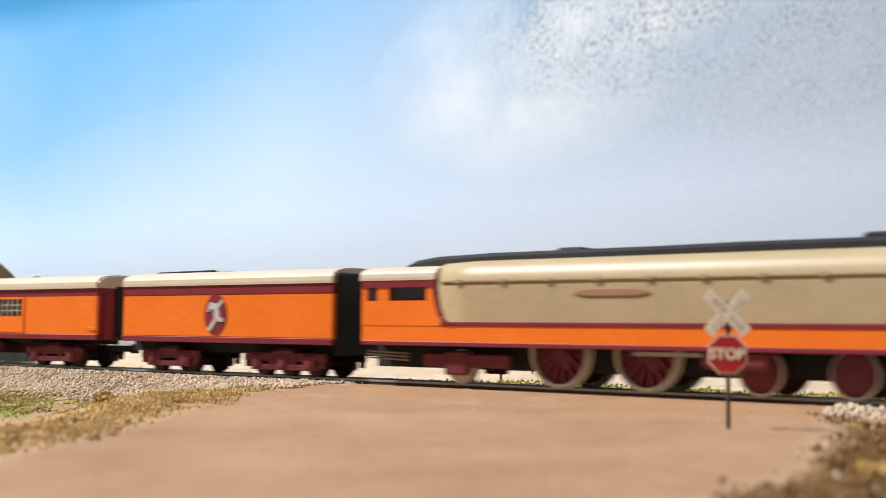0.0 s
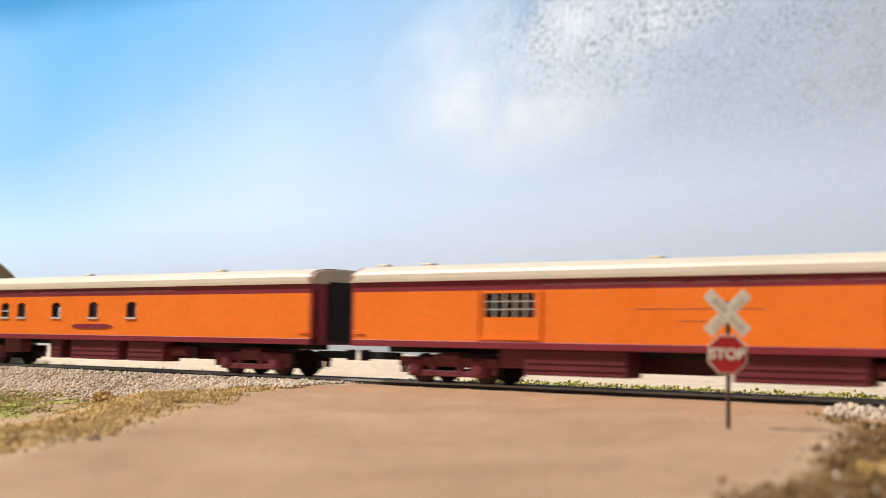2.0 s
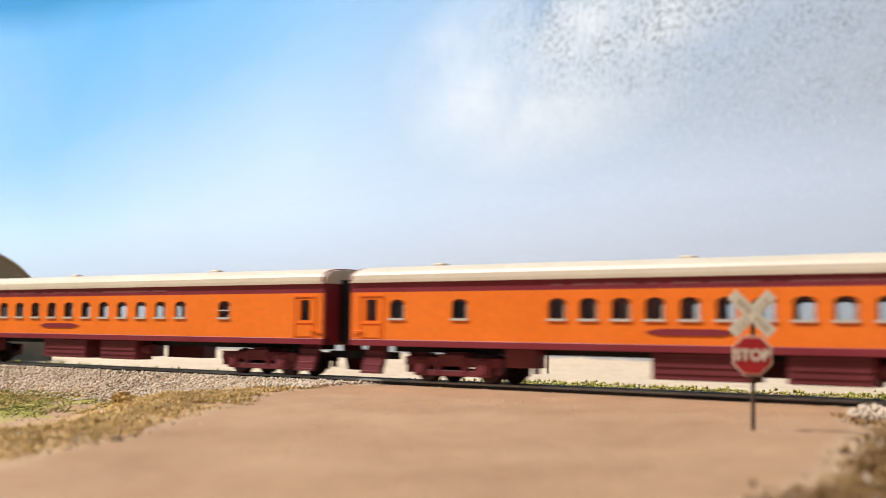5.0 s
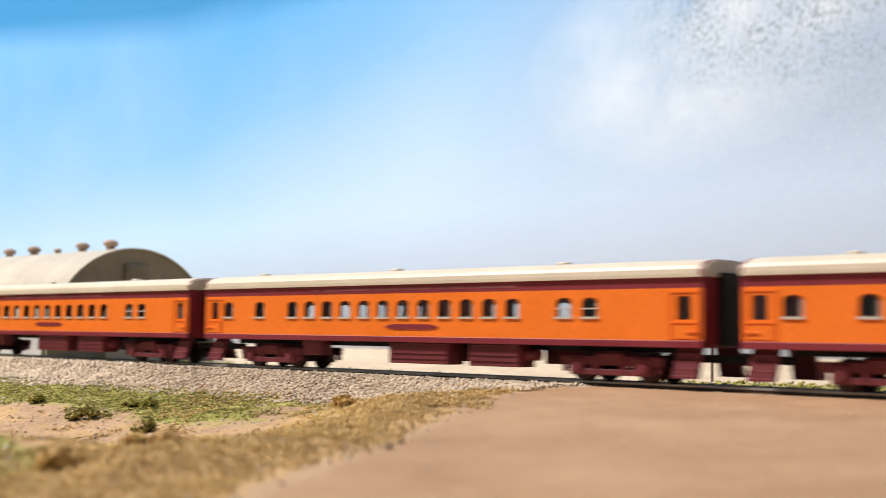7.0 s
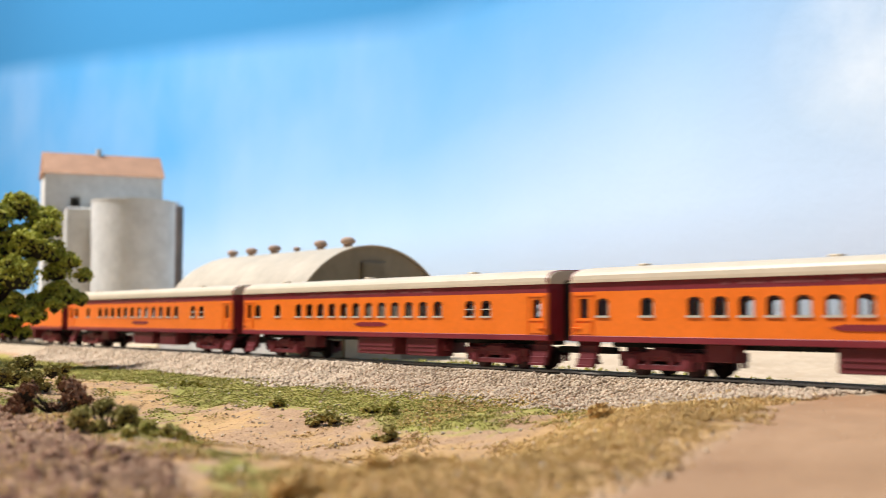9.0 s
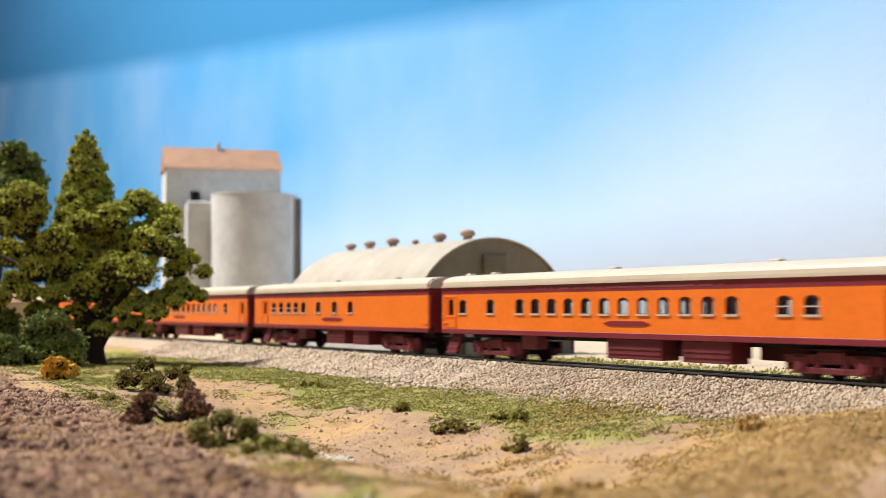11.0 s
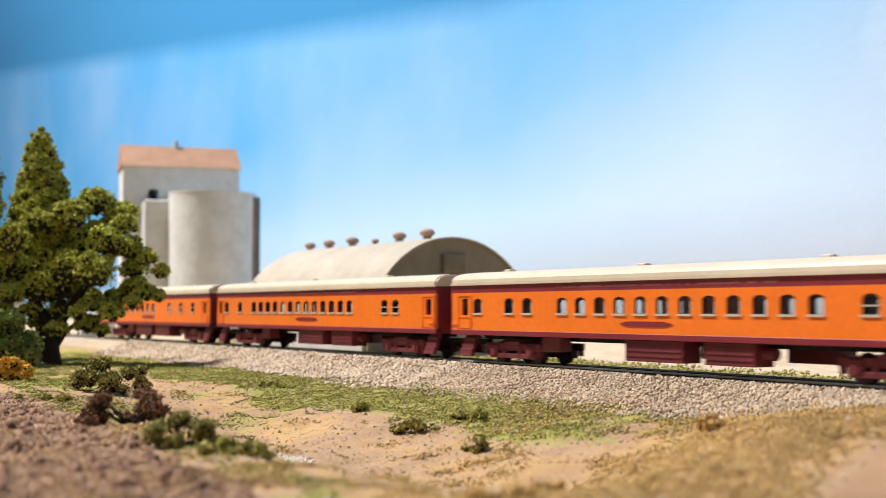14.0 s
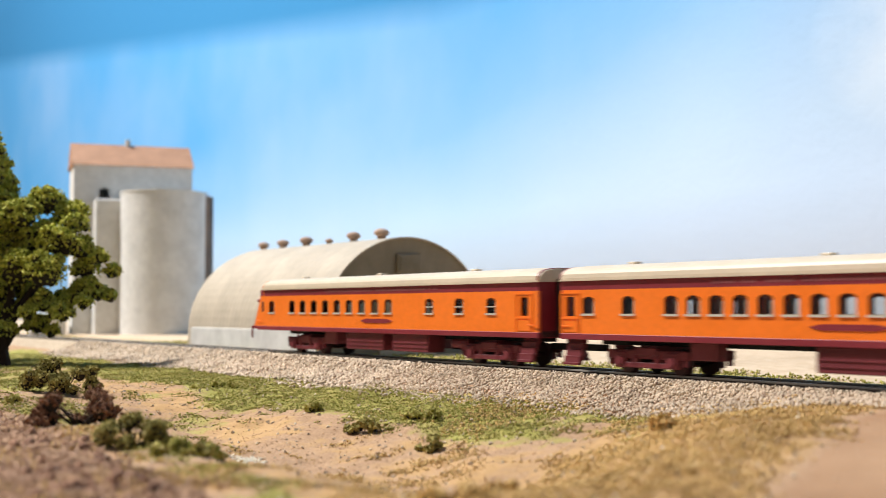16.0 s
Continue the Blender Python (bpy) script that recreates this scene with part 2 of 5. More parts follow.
def part(name, bm, material, parent, label="", smooth=False):
    me = bm if isinstance(bm, bpy.types.Mesh) else mesh_of(bm, name, material, smooth)
    ob = new(name, me)
    ob.parent = parent
    if label:
        ob["label"] = label
    return ob


def box(bm, x0, x1, y0, y1, z0, z1, bevel=0.0):
    made = bmesh.ops.create_cube(bm, size=1)["verts"]
    for v in made:
        v.co = Vector(((x0 + x1) / 2 + v.co.x * (x1 - x0), (y0 + y1) / 2 + v.co.y * (y1 - y0), (z0 + z1) / 2 + v.co.z * (z1 - z0)))
    if bevel:
        edges = list({e for v in made for e in v.link_edges})
        bmesh.ops.bevel(bm, geom=edges, offset=bevel, segments=1, affect="EDGES")
    return bm


def boxes(*rows, bevel=0.0):
    bm = bmesh.new()
    for r in rows:
        box(bm, *r, bevel=bevel)
    return bm


def cyl(bm, p, q, r, n=16, r2=None):
    """A capped cylinder from p to q."""
    p, q = Vector(p), Vector(q)
    d = q - p
    m = Matrix.Translation((p + q) / 2) @ d.to_track_quat("Z", "Y").to_matrix().to_4x4()
    bmesh.ops.create_cone(bm, cap_ends=True, segments=n, radius1=r, radius2=r if r2 is None else r2, depth=d.length, matrix=m)
    return bm


def extrude(bm, outline, axis, a, b):
    """A prism: outline in the two other axes (in xyz order), from a to b along axis 0, 1 or 2."""
    def at(u, v, w):
        c = [u, v]
        c.insert(axis, w)
        return bm.verts.new(c)
    lo, hi = [at(u, v, a) for u, v in outline], [at(u, v, b) for u, v in outline]
    n = len(outline)
    for i in range(n):
        bm.faces.new((lo[i], lo[(i + 1) % n], hi[(i + 1) % n], hi[i]))
    bm.faces.new(lo), bm.faces.new(hi)
    return bm


def wall_with_holes(x0, x1, y, thick, z0, z1, holes):
    """A wall along x with real openings; holes: (x0, x1, z0, z1)."""
    xs = sorted({x0, x1, *[h[0] for h in holes], *[h[1] for h in holes]})
    zs = sorted({z0, z1, *[h[2] for h in holes], *[h[3] for h in holes]})
    bm = bmesh.new()
    verts = {}

    def vert(i, j, k):
        if (i, j, k) not in verts:
            verts[i, j, k] = bm.verts.new((xs[i], y + k * thick, zs[j]))
        return verts[i, j, k]

    def solid(i, j):
        if not (0 <= i < len(xs) - 1 and 0 <= j < len(zs) - 1):
            return False
        cx, cz = (xs[i] + xs[i + 1]) / 2, (zs[j] + zs[j + 1]) / 2
        return not any(h[0] < cx < h[1] and h[2] < cz < h[3] for h in holes)

    for i in range(len(xs) - 1):
        for j in range(len(zs) - 1):
            if not solid(i, j):
                continue
            for k in (0, 1):
                bm.faces.new([vert(i, j, k), vert(i + 1, j, k), vert(i + 1, j + 1, k), vert(i, j + 1, k)])
            for di, dj, a, b in ((-1, 0, (i, j), (i, j + 1)), (1, 0, (i + 1, j), (i + 1, j + 1)), (0, -1, (i, j), (i + 1, j)), (0, 1, (i, j + 1), (i + 1, j + 1))):
                if not solid(i + di, j + dj):
                    bm.faces.new([vert(*a, 0), vert(*b, 0), vert(*b, 1), vert(*a, 1)])
    return bm


def scatter_mesh(name, pieces, mat, smooth=False):
    """One mesh of many small pieces: (verts, faces) arrays placed by numpy."""
    V, F, base = [], [], 0
    for v, f in pieces:
        V.append(v), F.extend((f + base).tolist())
        base += len(v)
    me = bpy.data.meshes.new(name)
    me.from_pydata(np.concatenate(V).tolist(), [], F)
    me.materials.append(mat)
    me.update()
    return me


rng = np.random.default_rng(7)
CUBE_V = np.array([(x, y, z) for x in (-1, 1) for y in (-1, 1) for z in (-1, 1)], float) * 0.5
CUBE_F = np.array([(0, 1, 3, 2), (4, 6, 7, 5), (0, 4, 5, 1), (2, 3, 7, 6), (0, 2, 6, 4), (1, 5, 7, 3)])
TET_V = np.array([(1, 1, 1), (1, -1, -1), (-1, 1, -1), (-1, -1, 1)], float) * 0.5
TET_F = np.array([(0, 1, 2), (0, 3, 1), (0, 2, 3), (1, 3, 2)])


RHOMB_V = np.array([(x, y, z) for x in (-1, 1) for y in (-1, 1) for z in (-1, 1)] + [(2, 0, 0), (-2, 0, 0), (0, 2, 0), (0, -2, 0), (0, 0, 2), (0, 0, -2)], float) * 0.27


def rhomb_faces():
    """Twelve four-sided faces of a roundish stone."""
    axes = [Vector(v) for v in RHOMB_V]
    faces = []
    for i in range(8, 14):
        for j in range(i + 1, 14):
            if abs(axes[i].dot(axes[j])) < 1e-9:
                mid = axes[i] + axes[j]
                near = sorted(range(8), key=lambda k: -axes[k].dot(mid))[:2]
                f = [i, near[0], j, near[1]]
                nor = (axes[f[1]] - axes[f[0]]).cross(axes[f[2]] - axes[f[1]])
                faces.append(f if nor.dot(mid) > 0 else f[::-1])
    return np.array(faces)


RHOMB_F = rhomb_faces()


def scatter(name, verts, faces, places, sizes, mat, jitter=0.1, stretch=1.0):
    """One mesh of many turned, uneven copies of a small solid."""
    n, k = len(places), len(verts)
    v = verts[None] * rng.uniform(0.65, 1.25, (n, 1, 3)) + rng.normal(0, jitter, (n, k, 3))
    v = v * np.asarray(sizes)[:, None, None]
    v = np.einsum("nij,nkj->nki", np.linalg.qr(rng.normal(size=(n, 3, 3)))[0], v)
    v[:, :, 2] *= stretch
    v += np.asarray(places)[:, None]
    f = (faces[None] + k * np.arange(n)[:, None, None]).reshape(-1, faces.shape[1])
    me = bpy.data.meshes.new(name)
    me.vertices.add(n * k)
    me.vertices.foreach_set("co", v.ravel())
    me.loops.add(f.size)
    me.loops.foreach_set("vertex_index", f.ravel())
    me.polygons.add(len(f))
    me.polygons.foreach_set("loop_start", np.arange(len(f)) * f.shape[1])
    me.materials.append(mat)
    me.update(calc_edges=True)
    return me


def turns():
    q = rng.normal(size=4)
    w, x, y, z = q / np.linalg.norm(q)
    return np.array([[1 - 2 * (y * y + z * z), 2 * (x * y - w * z), 2 * (x * z + w * y)], [2 * (x * y + w * z), 1 - 2 * (x * x + z * z), 2 * (y * z - w * x)], [2 * (x * z - w * y), 2 * (y * z + w * x), 1 - 2 * (x * x + y * y)]])


def stone(p, size):
    v = CUBE_V * rng.uniform(0.6, 1.15, 3) + rng.normal(0, 0.13, CUBE_V.shape)
    return (v * size) @ turns().T + p, CUBE_F


# ---- the train ----
HALF = 0.0095
SILL, BELT, LETTER, EAVE, CROWN = 0.0074, 0.0088, 0.0191, 0.0213, 0.0250
WZ0, WZ1 = 0.0131, 0.0175
CACHE = {}


def cached(key, make):
    if key not in CACHE:
        CACHE[key] = make()
    return CACHE[key]


def roof_outline(half=HALF + 0.0004, eave=EAVE, crown=CROWN, n=14):
    pts = [(-half, eave)]
    for i in range(n + 1):
        a = math.pi * (1 - i / n)
        c, s = math.cos(a), math.sin(a)
        pts.append((half * math.copysign(abs(c) ** 0.62, c), eave + 0.0006 + (crown - eave - 0.0006) * abs(s) ** 0.8))
    pts.append((half, eave))
    return pts


def wheel_mesh(r, width, rim):
    def make():
        bm = bmesh.new()
        cyl(bm, (0, -width / 2, 0), (0, width / 2, 0), r, 20)
        cyl(bm, (0, -width / 2 - 0.0002, 0), (0, -width / 2, 0), r * 0.72, 20, r * 0.8)
        cyl(bm, (0, -width / 2 - 0.0004, 0), (0, width / 2, 0), r * 0.28, 12)
        return mesh_of(bm, "wheel", M[rim])
    return cached(("wheel", r, width, rim), make)


def truck(parent, x, axles=2, span=0.0165):
    """A cast side-frame truck with journal boxes, equalizer, springs and wheelsets."""
    def make():
        bm = bmesh.new()
        for side in (-1, 1):
            y = side * 0.0068
            box(bm, -span / 2 - 0.0046, span / 2 + 0.0046, y - 0.0006, y + 0.0006, 0.0034, 0.0054, 0.0002)
            box(bm, -0.0035, 0.0035, y - 0.0009, y + 0.0009, 0.0042, 0.0060, 0.0002)
            box(bm, -span / 2 + 0.001, span / 2 - 0.001, y - 0.0008, y + 0.0002, 0.0014, 0.0027, 0.0002)
            for i in range(axles):
                ax = -span / 2 + span * i / (axles - 1)
                box(bm, ax - 0.0019, ax + 0.0019, y - 0.0011, y + 0.0006, 0.0014, 0.0050, 0.0003)
                cyl(bm, (ax, y - 0.0014, 0.0030), (ax, y, 0.0030), 0.0011, 10)
            for sx in (-1, 1):
                cyl(bm, (sx * 0.0036, y - 0.0002, 0.0022), (sx * 0.0036, y - 0.0002, 0.0044), 0.0009, 8)
                box(bm, sx * (span / 2 + 0.0036) - 0.0004, sx * (span / 2 + 0.0036) + 0.0004, y - 0.0006, y + 0.0006, 0.0020, 0.0052)
        box(bm, -0.0028, 0.0028, -0.0066, 0.0066, 0.0040, 0.0064)
        return mesh_of(bm, "truck", M["truckred"])
    ob = part("truck", cached(("truck", axles, span), make), None, parent)
    ob.location = (x, 0, 0)
    for i in range(axles):
        w = part("wheelset", cached("wheelset", wheelset_mesh), None, ob, "dark maroon wheels on an axle")
        w.location = (-span / 2 + span * i / (axles - 1), 0, 0.0029)
    return ob


def wheelset_mesh():
    bm = bmesh.new()
    for side in (-1, 1):
        cyl(bm, (0, side * 0.0039, 0), (0, side * 0.0053, 0), 0.0029, 18)
        cyl(bm, (0, side * 0.0037, 0), (0, side * 0.0040, 0), 0.0033, 18)
    cyl(bm, (0, -0.005, 0), (0, 0.005, 0), 0.0007, 8)
    return mesh_of(bm, "wheelset", M["truckdark"])


def tint(bm, start, index):
    """Give the faces made since start a material slot."""
    bm.faces.ensure_lookup_table()
    for f in bm.faces[start:]:
        f.material_index = index


def arch_head(bm, w, h, y0, y1, rise, thick):
    """Fills the corners over an arched window head, then lines the arch in dark recess shade."""
    n = 6
    arc = [(w / 2 * math.cos(math.pi * i / n), h - rise + rise * math.sin(math.pi * i / n)) for i in range(n + 1)]
    k = len(bm.faces)
    for half in (arc[:n // 2 + 1], arc[n // 2:]):
        corner = (half[0][0] if half[0][0] > 1e-6 else half[-1][0], h)
        for p, q in zip(half, half[1:]):
            extrude(bm, [p, q, corner], 1, y0, y1)
    tint(bm, k, 1)
    # dark lining stands in for the shadow in the window recess
    k = len(bm.faces)
    for p, q in zip(arc, arc[1:]):
        extrude(bm, [p, q, (q[0] * 0.86, q[1] - thick), (p[0] * 0.86, p[1] - thick)], 1, y0 + 0.0002, y1)
    for sx in (-1, 1):
        a, b = sorted((sx * w / 2, sx * (w / 2 - 0.00028)))
        box(bm, a, b, y0 + 0.0002, y1, 0.0004, h - rise)
    tint(bm, k, 2)


def window_mesh(w, bars):
    def make():
        bm = bmesh.new()
        h = WZ1 - WZ0
        box(bm, -w / 2 - 0.0002, w / 2 + 0.0002, -0.0003, 0.0003, -0.0001, 0.00040)
        box(bm, w / 2 - 0.00055, w / 2 - 0.00028, 0.0002, 0.0006, 0.0004, h - 0.0012)
        if bars:
            box(bm, -w / 2, w / 2, -0.0001, 0.0003, h * 0.44, h * 0.44 + 0.00028)
        arch_head(bm, w, h, -0.00002, 0.0006, 0.0009, 0.00045)
        return mesh_of(bm, "window", [M["trim"], M["orange"], M["reveal"]])
    return cached(("window", round(w, 5), bars), make)


def pane_mesh(w):
    return cached(("pane", round(w, 5)), lambda: mesh_of(boxes((-w / 2, w / 2, 0.0004, 0.0006, 0, WZ1 - WZ0)), "pane", M["glass"]))


def step_mesh():
    bm = bmesh.new()
    prof = []
    for i in range(4):
        y, z = -0.0010 + i * 0.0006, 0.0014 + i * 0.0015
        prof += [(y, z), (y, z + 0.0005), (y + 0.0005, z + 0.0006)]
    extrude(bm, prof + [(0.0016, 0.0076), (0.0024, 0.0076), (0.0004, 0.0014)], 0, -0.0028, 0.0028)
    return mesh_of(bm, "step", M["truckred"])


def door_mesh():
    bm = bmesh.new()
    w = 0.0033
    for s in (-1, 1):
        box(bm, s * w - 0.0002, s * w + 0.0002, -0.0002, 0.0002, BELT, LETTER - 0.0006)
    box(bm, -w, w, -0.0002, 0.0002, LETTER - 0.0009, LETTER - 0.0006)
    box(bm, -w, w, -0.0002, 0.0002, 0.0122, 0.0125)
    box(bm, -w + 0.0007, w - 0.0007, -0.00015, 0.0002, 0.0092, 0.0118)
    return mesh_of(bm, "door", M["orange"])


def oval_mesh(w, h, mat):
    def make():
        bm = bmesh.new()
        n = 28
        if w > 2 * h:
            half = [(-w / 2, 0), (-w * 0.44, h * 0.22), (-w * 0.36, h * 0.45), (-w * 0.30, h / 2), (w * 0.30, h / 2), (w * 0.36, h * 0.45), (w * 0.44, h * 0.22)]
            outline = half + [(-x, -z) for x, z in half]
        else:
            outline = [(w / 2 * math.cos(2 * math.pi * i / n), h / 2 * math.sin(2 * math.pi * i / n)) for i in range(n)]
        extrude(bm, outline, 1, -0.00018, 0.0)
        return mesh_of(bm, "nameplate", M[mat])
    return cached(("oval", w, h, mat), make)


def end_wall(x, side, thick=0.0008):
    bm = bmesh.new()
    a, b = sorted((x, x + side * thick))
    extrude(bm, [(-HALF, SILL), (HALF, SILL), (HALF, EAVE)] + [(y * 0.98, z - 0.0001) for y, z in reversed(roof_outline())][1:-1] + [(-HALF, EAVE)], 0, a, b)
    return bm


def coupler_gear(car, x0, x1, bare=()):
    """Diaphragms, couplers and end doors at both ends."""
    for x, s in ((x0, -1), (x1, 1)):
        bm = bmesh.new()
        for i in range(0 if s in bare else 3):
            a, b = sorted((x + s * (0.0007 * i), x + s * (0.0007 * i + 0.0004)))
            box(bm, a, b, -0.0042, 0.0042, SILL + 0.0006, 0.0222)
        a, b = sorted((x, x + s * (0.0005 if s in bare else 0.0016)))
        box(bm, a, b, -0.0038, 0.0038, SILL + 0.001, 0.0218)
        part("diaphragm", bm, M["dark"], car, "black rubber gangway bellows")
        a, b = sorted((x - s * 0.006, x + s * 0.0046))
        bm = boxes((a, b, -0.0009, 0.0009, 0.0044, 0.0060))
        cyl(bm, (x + s * 0.0042, 0, 0.0040), (x + s * 0.0042, 0, 0.0064), 0.0012, 10)
        part("coupler", bm, M["dark"], car, "black knuckle coupler")
        a, b = sorted((x, x + s * 0.0004))
        bm = boxes((a, b, -0.0075, -0.0046, SILL, 0.0200), (a, b, 0.0046, 0.0075, SILL, 0.0200))
        part("end_panel", bm, M["maroon"], car)


def passenger_car(L, wins, doors, label, bars=(), gear=((0.0747, 0.0944), (0.0991, 0.1142)), plate=None, blank=False, grilles=(), tail=False, vents=3, name="passenger_car", bare=(), inset=(0.0, 0.0)):
    """A streamlined coach. All positions run along x from the rear junction."""
    car = tagged(empty(name), label, "train car", "cars of the train")
    x0, x1 = 0.0044 + inset[0], L - 0.0040 - inset[1]
    w = 0.0041
    holes = [(x - w / 2, x + w / 2, WZ0, WZ1) for x in (*wins, *bars)] + [(x - 0.0016, x + 0.0016, WZ0 - 0.0002, WZ1) for x in doors]
    holes += [(a, b, WZ0 + 0.0006, WZ1 + 0.0010) for a, b in grilles]
    slope = 0.0045 if tail else 0
    for side in (-1, 1):
        bm = wall_with_holes(x0 + slope * 0.5, x1, side * HALF, -side * 0.0007, BELT, LETTER, holes)
        part("side_wall", bm, M["orange"], car)
        part("letterboard", boxes((x0 + slope * 0.5, x1, *sorted((side * HALF, side * (HALF - 0.0007))), LETTER, EAVE)), M["maroon"], car, "maroon letterboard band")
        part("side_sill", boxes((x0, x1, *sorted((side * (HALF + 0.0002), side * (HALF - 0.0007))), SILL, BELT), bevel=0.0001), M["maroon"], car, "maroon side sill")
    # roof with rounded ends
    bm = bmesh.new()
    stations = [(x0 - 0.0004 + slope * 0.8, 0.955, 0.90), (x0 + 0.001 + slope, 0.99, 0.975), (x0 + 0.004 + slope, 1, 1), (x1 - 0.004, 1, 1), (x1 - 0.001, 0.99, 0.975), (x1 + 0.0004, 0.955, 0.90)]
    rings = []
    for x, sy, sz in stations:
        rings.append([bm.verts.new((x, y * sy, EAVE + (z - EAVE) * sz)) for y, z in roof_outline()])
    for a, b in zip(rings, rings[1:]):
        for i in range(len(a)):
            j = (i + 1) % len(a)
            bm.faces.new((a[i], a[j], b[j], b[i]))
    bm.faces.new(rings[0]), bm.faces.new(rings[-1])
    part("roof", bm, M["cream"], car, "cream arched roof")
    bm = bmesh.new()
    for side in (-1, 1):
        box(bm, x0 + slope, x1, *sorted((side * (HALF + 0.0005), side * (HALF - 0.0003))), EAVE - 0.0001, EAVE + 0.00025)
    part("gutter", bm, M["cream"], car)
    part("floor", boxes((x0, x1, -HALF + 0.0008, HALF - 0.0008, SILL + 0.0002, BELT + 0.0003)), M["inside"], car)
    if tail:
        top, tip = x0 + 0.0036, x0 - 0.0026
        bm = bmesh.new()
        for side in (-1, 1):
            extrude(bm, [(tip, BELT), (x0 + slope * 0.5 + 0.0001, BELT), (x0 + slope * 0.5 + 0.0001, LETTER), (top - 0.0012, LETTER), (x0 + 0.0004, 0.0150)], 1, *sorted((side * (HALF - 0.00005), side * (HALF - 0.0008))))
        extrude(bm, [(tip, BELT), (tip + 0.0007, BELT), (top - 0.0004, LETTER), (top - 0.0012, LETTER), (x0 + 0.0004, 0.0150)], 1, -HALF + 0.0008, HALF - 0.0008)
        part("tail_panel", bm, M["orange"], car, "orange sloping tail end")
        for side in (-1, 1):
            part("tail_window", boxes((x0 + 0.0036, x0 + 0.0050, *sorted((side * (HALF + 0.00012), side * (HALF - 0.0002))), 0.0138, 0.0172), bevel=0.0001), M["reveal"], car, "narrow dark tail window")
            part("tail_sill", boxes((tip - 0.0003, x0, *sorted((side * (HALF + 0.0002), side * (HALF - 0.0007))), SILL + 0.0004, BELT)), M["maroon"], car)
        part("end_wall", end_wall(x0 + slope, 1), M["orange"], car)
    else:
        part("end_wall", end_wall(x0, 1), M["maroon"], car)
    part("end_wall", end_wall(x1, -1), M["maroon"], car)
    # inner partitions and seats
    for x in (0.021, L - 0.036 if len(bars) else L - 0.02):
        part("partition", boxes((x - 0.0003, x + 0.0003, -HALF + 0.0009, HALF - 0.0009, BELT, EAVE)), M["inside"], car)
    bm = bmesh.new()
    for x in np.arange(0.030, L - 0.04, 0.0066):
        for s in (-1, 1):
            box(bm, x, x + 0.0012, s * 0.0058 - 0.0026, s * 0.0058 + 0.0026, BELT, 0.0128, 0.0002)
    part("seat_row", bm, M["inside"], car)
    for side in (-1, 1):
        for x in (*wins, *bars):
            win = part("window", window_mesh(w, x in bars), None, car)
            win.matrix_basis = pose(x, side * HALF, WZ0, 0, 0, 0 if side < 0 else 180)
            part("pane", pane_mesh(w), None, win)
        for x in doors:
            d = part("vestibule_door", cached("door", door_mesh), None, car)
            d.matrix_basis = pose(x, side * HALF, 0, 0, 0, 0 if side < 0 else 180)
            pn = part("pane", pane_mesh(0.0031), None, d)
            pn.location = (0, 0, WZ0 - 0.0001)
            st = part("step", cached("step", step_mesh), None, car, "maroon boarding step")
            st.matrix_basis = pose(x, side * (HALF - 0.0008), 0, 0, 0, 0 if side < 0 else 180)
        if plate:
            p = part("nameplate", oval_mesh(0.0182, 0.0012, "maroon"), None, car, "maroon pointed oval plate")
            p.matrix_basis = pose(plate, side * HALF, 0.0111, 0, 0, 0 if side < 0 else 180)
        for a, b in grilles:
            bm = bmesh.new()
            n = max(5, int((b - a) / 0.0024))
            y = side * (HALF - 0.0003)
            for i in range(n + 1):
                x = a + (b - a) * i / n
                box(bm, x - 0.00014, x + 0.00014, y - 0.0002, y + 0.0002, WZ0 + 0.0006, WZ1 + 0.001)
            for f in (0.33, 0.66):
                z = WZ0 + 0.0006 + f * (WZ1 + 0.0004 - WZ0)
                box(bm, a, b, y - 0.00018, y + 0.00018, z - 0.0001, z + 0.0001)
            g = part("window_grille", bm, M["trim"], car, "barred baggage door window")
            part("pane", boxes((a, b, y - side * 0.0005 - 0.0001, y - side * 0.0005 + 0.0001, WZ0 + 0.0006, WZ1 + 0.001)), M["glass"], g)
            bm = bmesh.new()
            for x in (a - 0.0012, b + 0.0012):
                box(bm, x - 0.00025, x + 0.00025, *sorted((side * HALF, side * (HALF + 0.0003))), BELT, LETTER)
            box(bm, a - 0.0012, b + 0.0012, *sorted((side * HALF, side * (HALF + 0.0003))), BELT + 0.0004, BELT + 0.0007)
            part("sliding_door", bm, M["orange"], car)
        # grab irons by the ends
        for x in (x0 + 0.0022, x1 - 0.0022):
            bm = bmesh.new()
            cyl(bm, (x - 0.0016, side * (HALF + 0.0004), 0.0106), (x + 0.0016, side * (HALF + 0.0004), 0.0106), 0.00012, 6)
            part("grab_iron", bm, M["orange"], car)
    # faint raised lettering strip along the letterboard
    bm = bmesh.new()
    r = random.Random(int(L * 1e5))
    x = L * 0.30
    while x < L * 0.70:
        n = r.uniform(0.0005, 0.0011)
        box(bm, x, x + n, -HALF - 0.00008, -HALF + 0.0001, 0.01985, 0.0205)
        x += n + (r.uniform(0.001, 0.003) if r.random() < 0.14 else 0.0003)
    if blank:
        for z, a, b in ((0.0152, 0.43, 0.57), (0.0130, 0.48, 0.51)):
            box(bm, L * a, L * b, -HALF - 0.00004, -HALF + 0.0001, z, z + 0.00012)
    part("lettering", bm, M["letters"], car, "illegible dull lettering")
    # running gear
    truck(car, 0.0315, 2)
    truck(car, L - 0.0275, 2)
    part("center_sill", boxes((0.012, L - 0.012, -0.0030, 0.0030, 0.0062, SILL + 0.0002)), M["dark"], car)
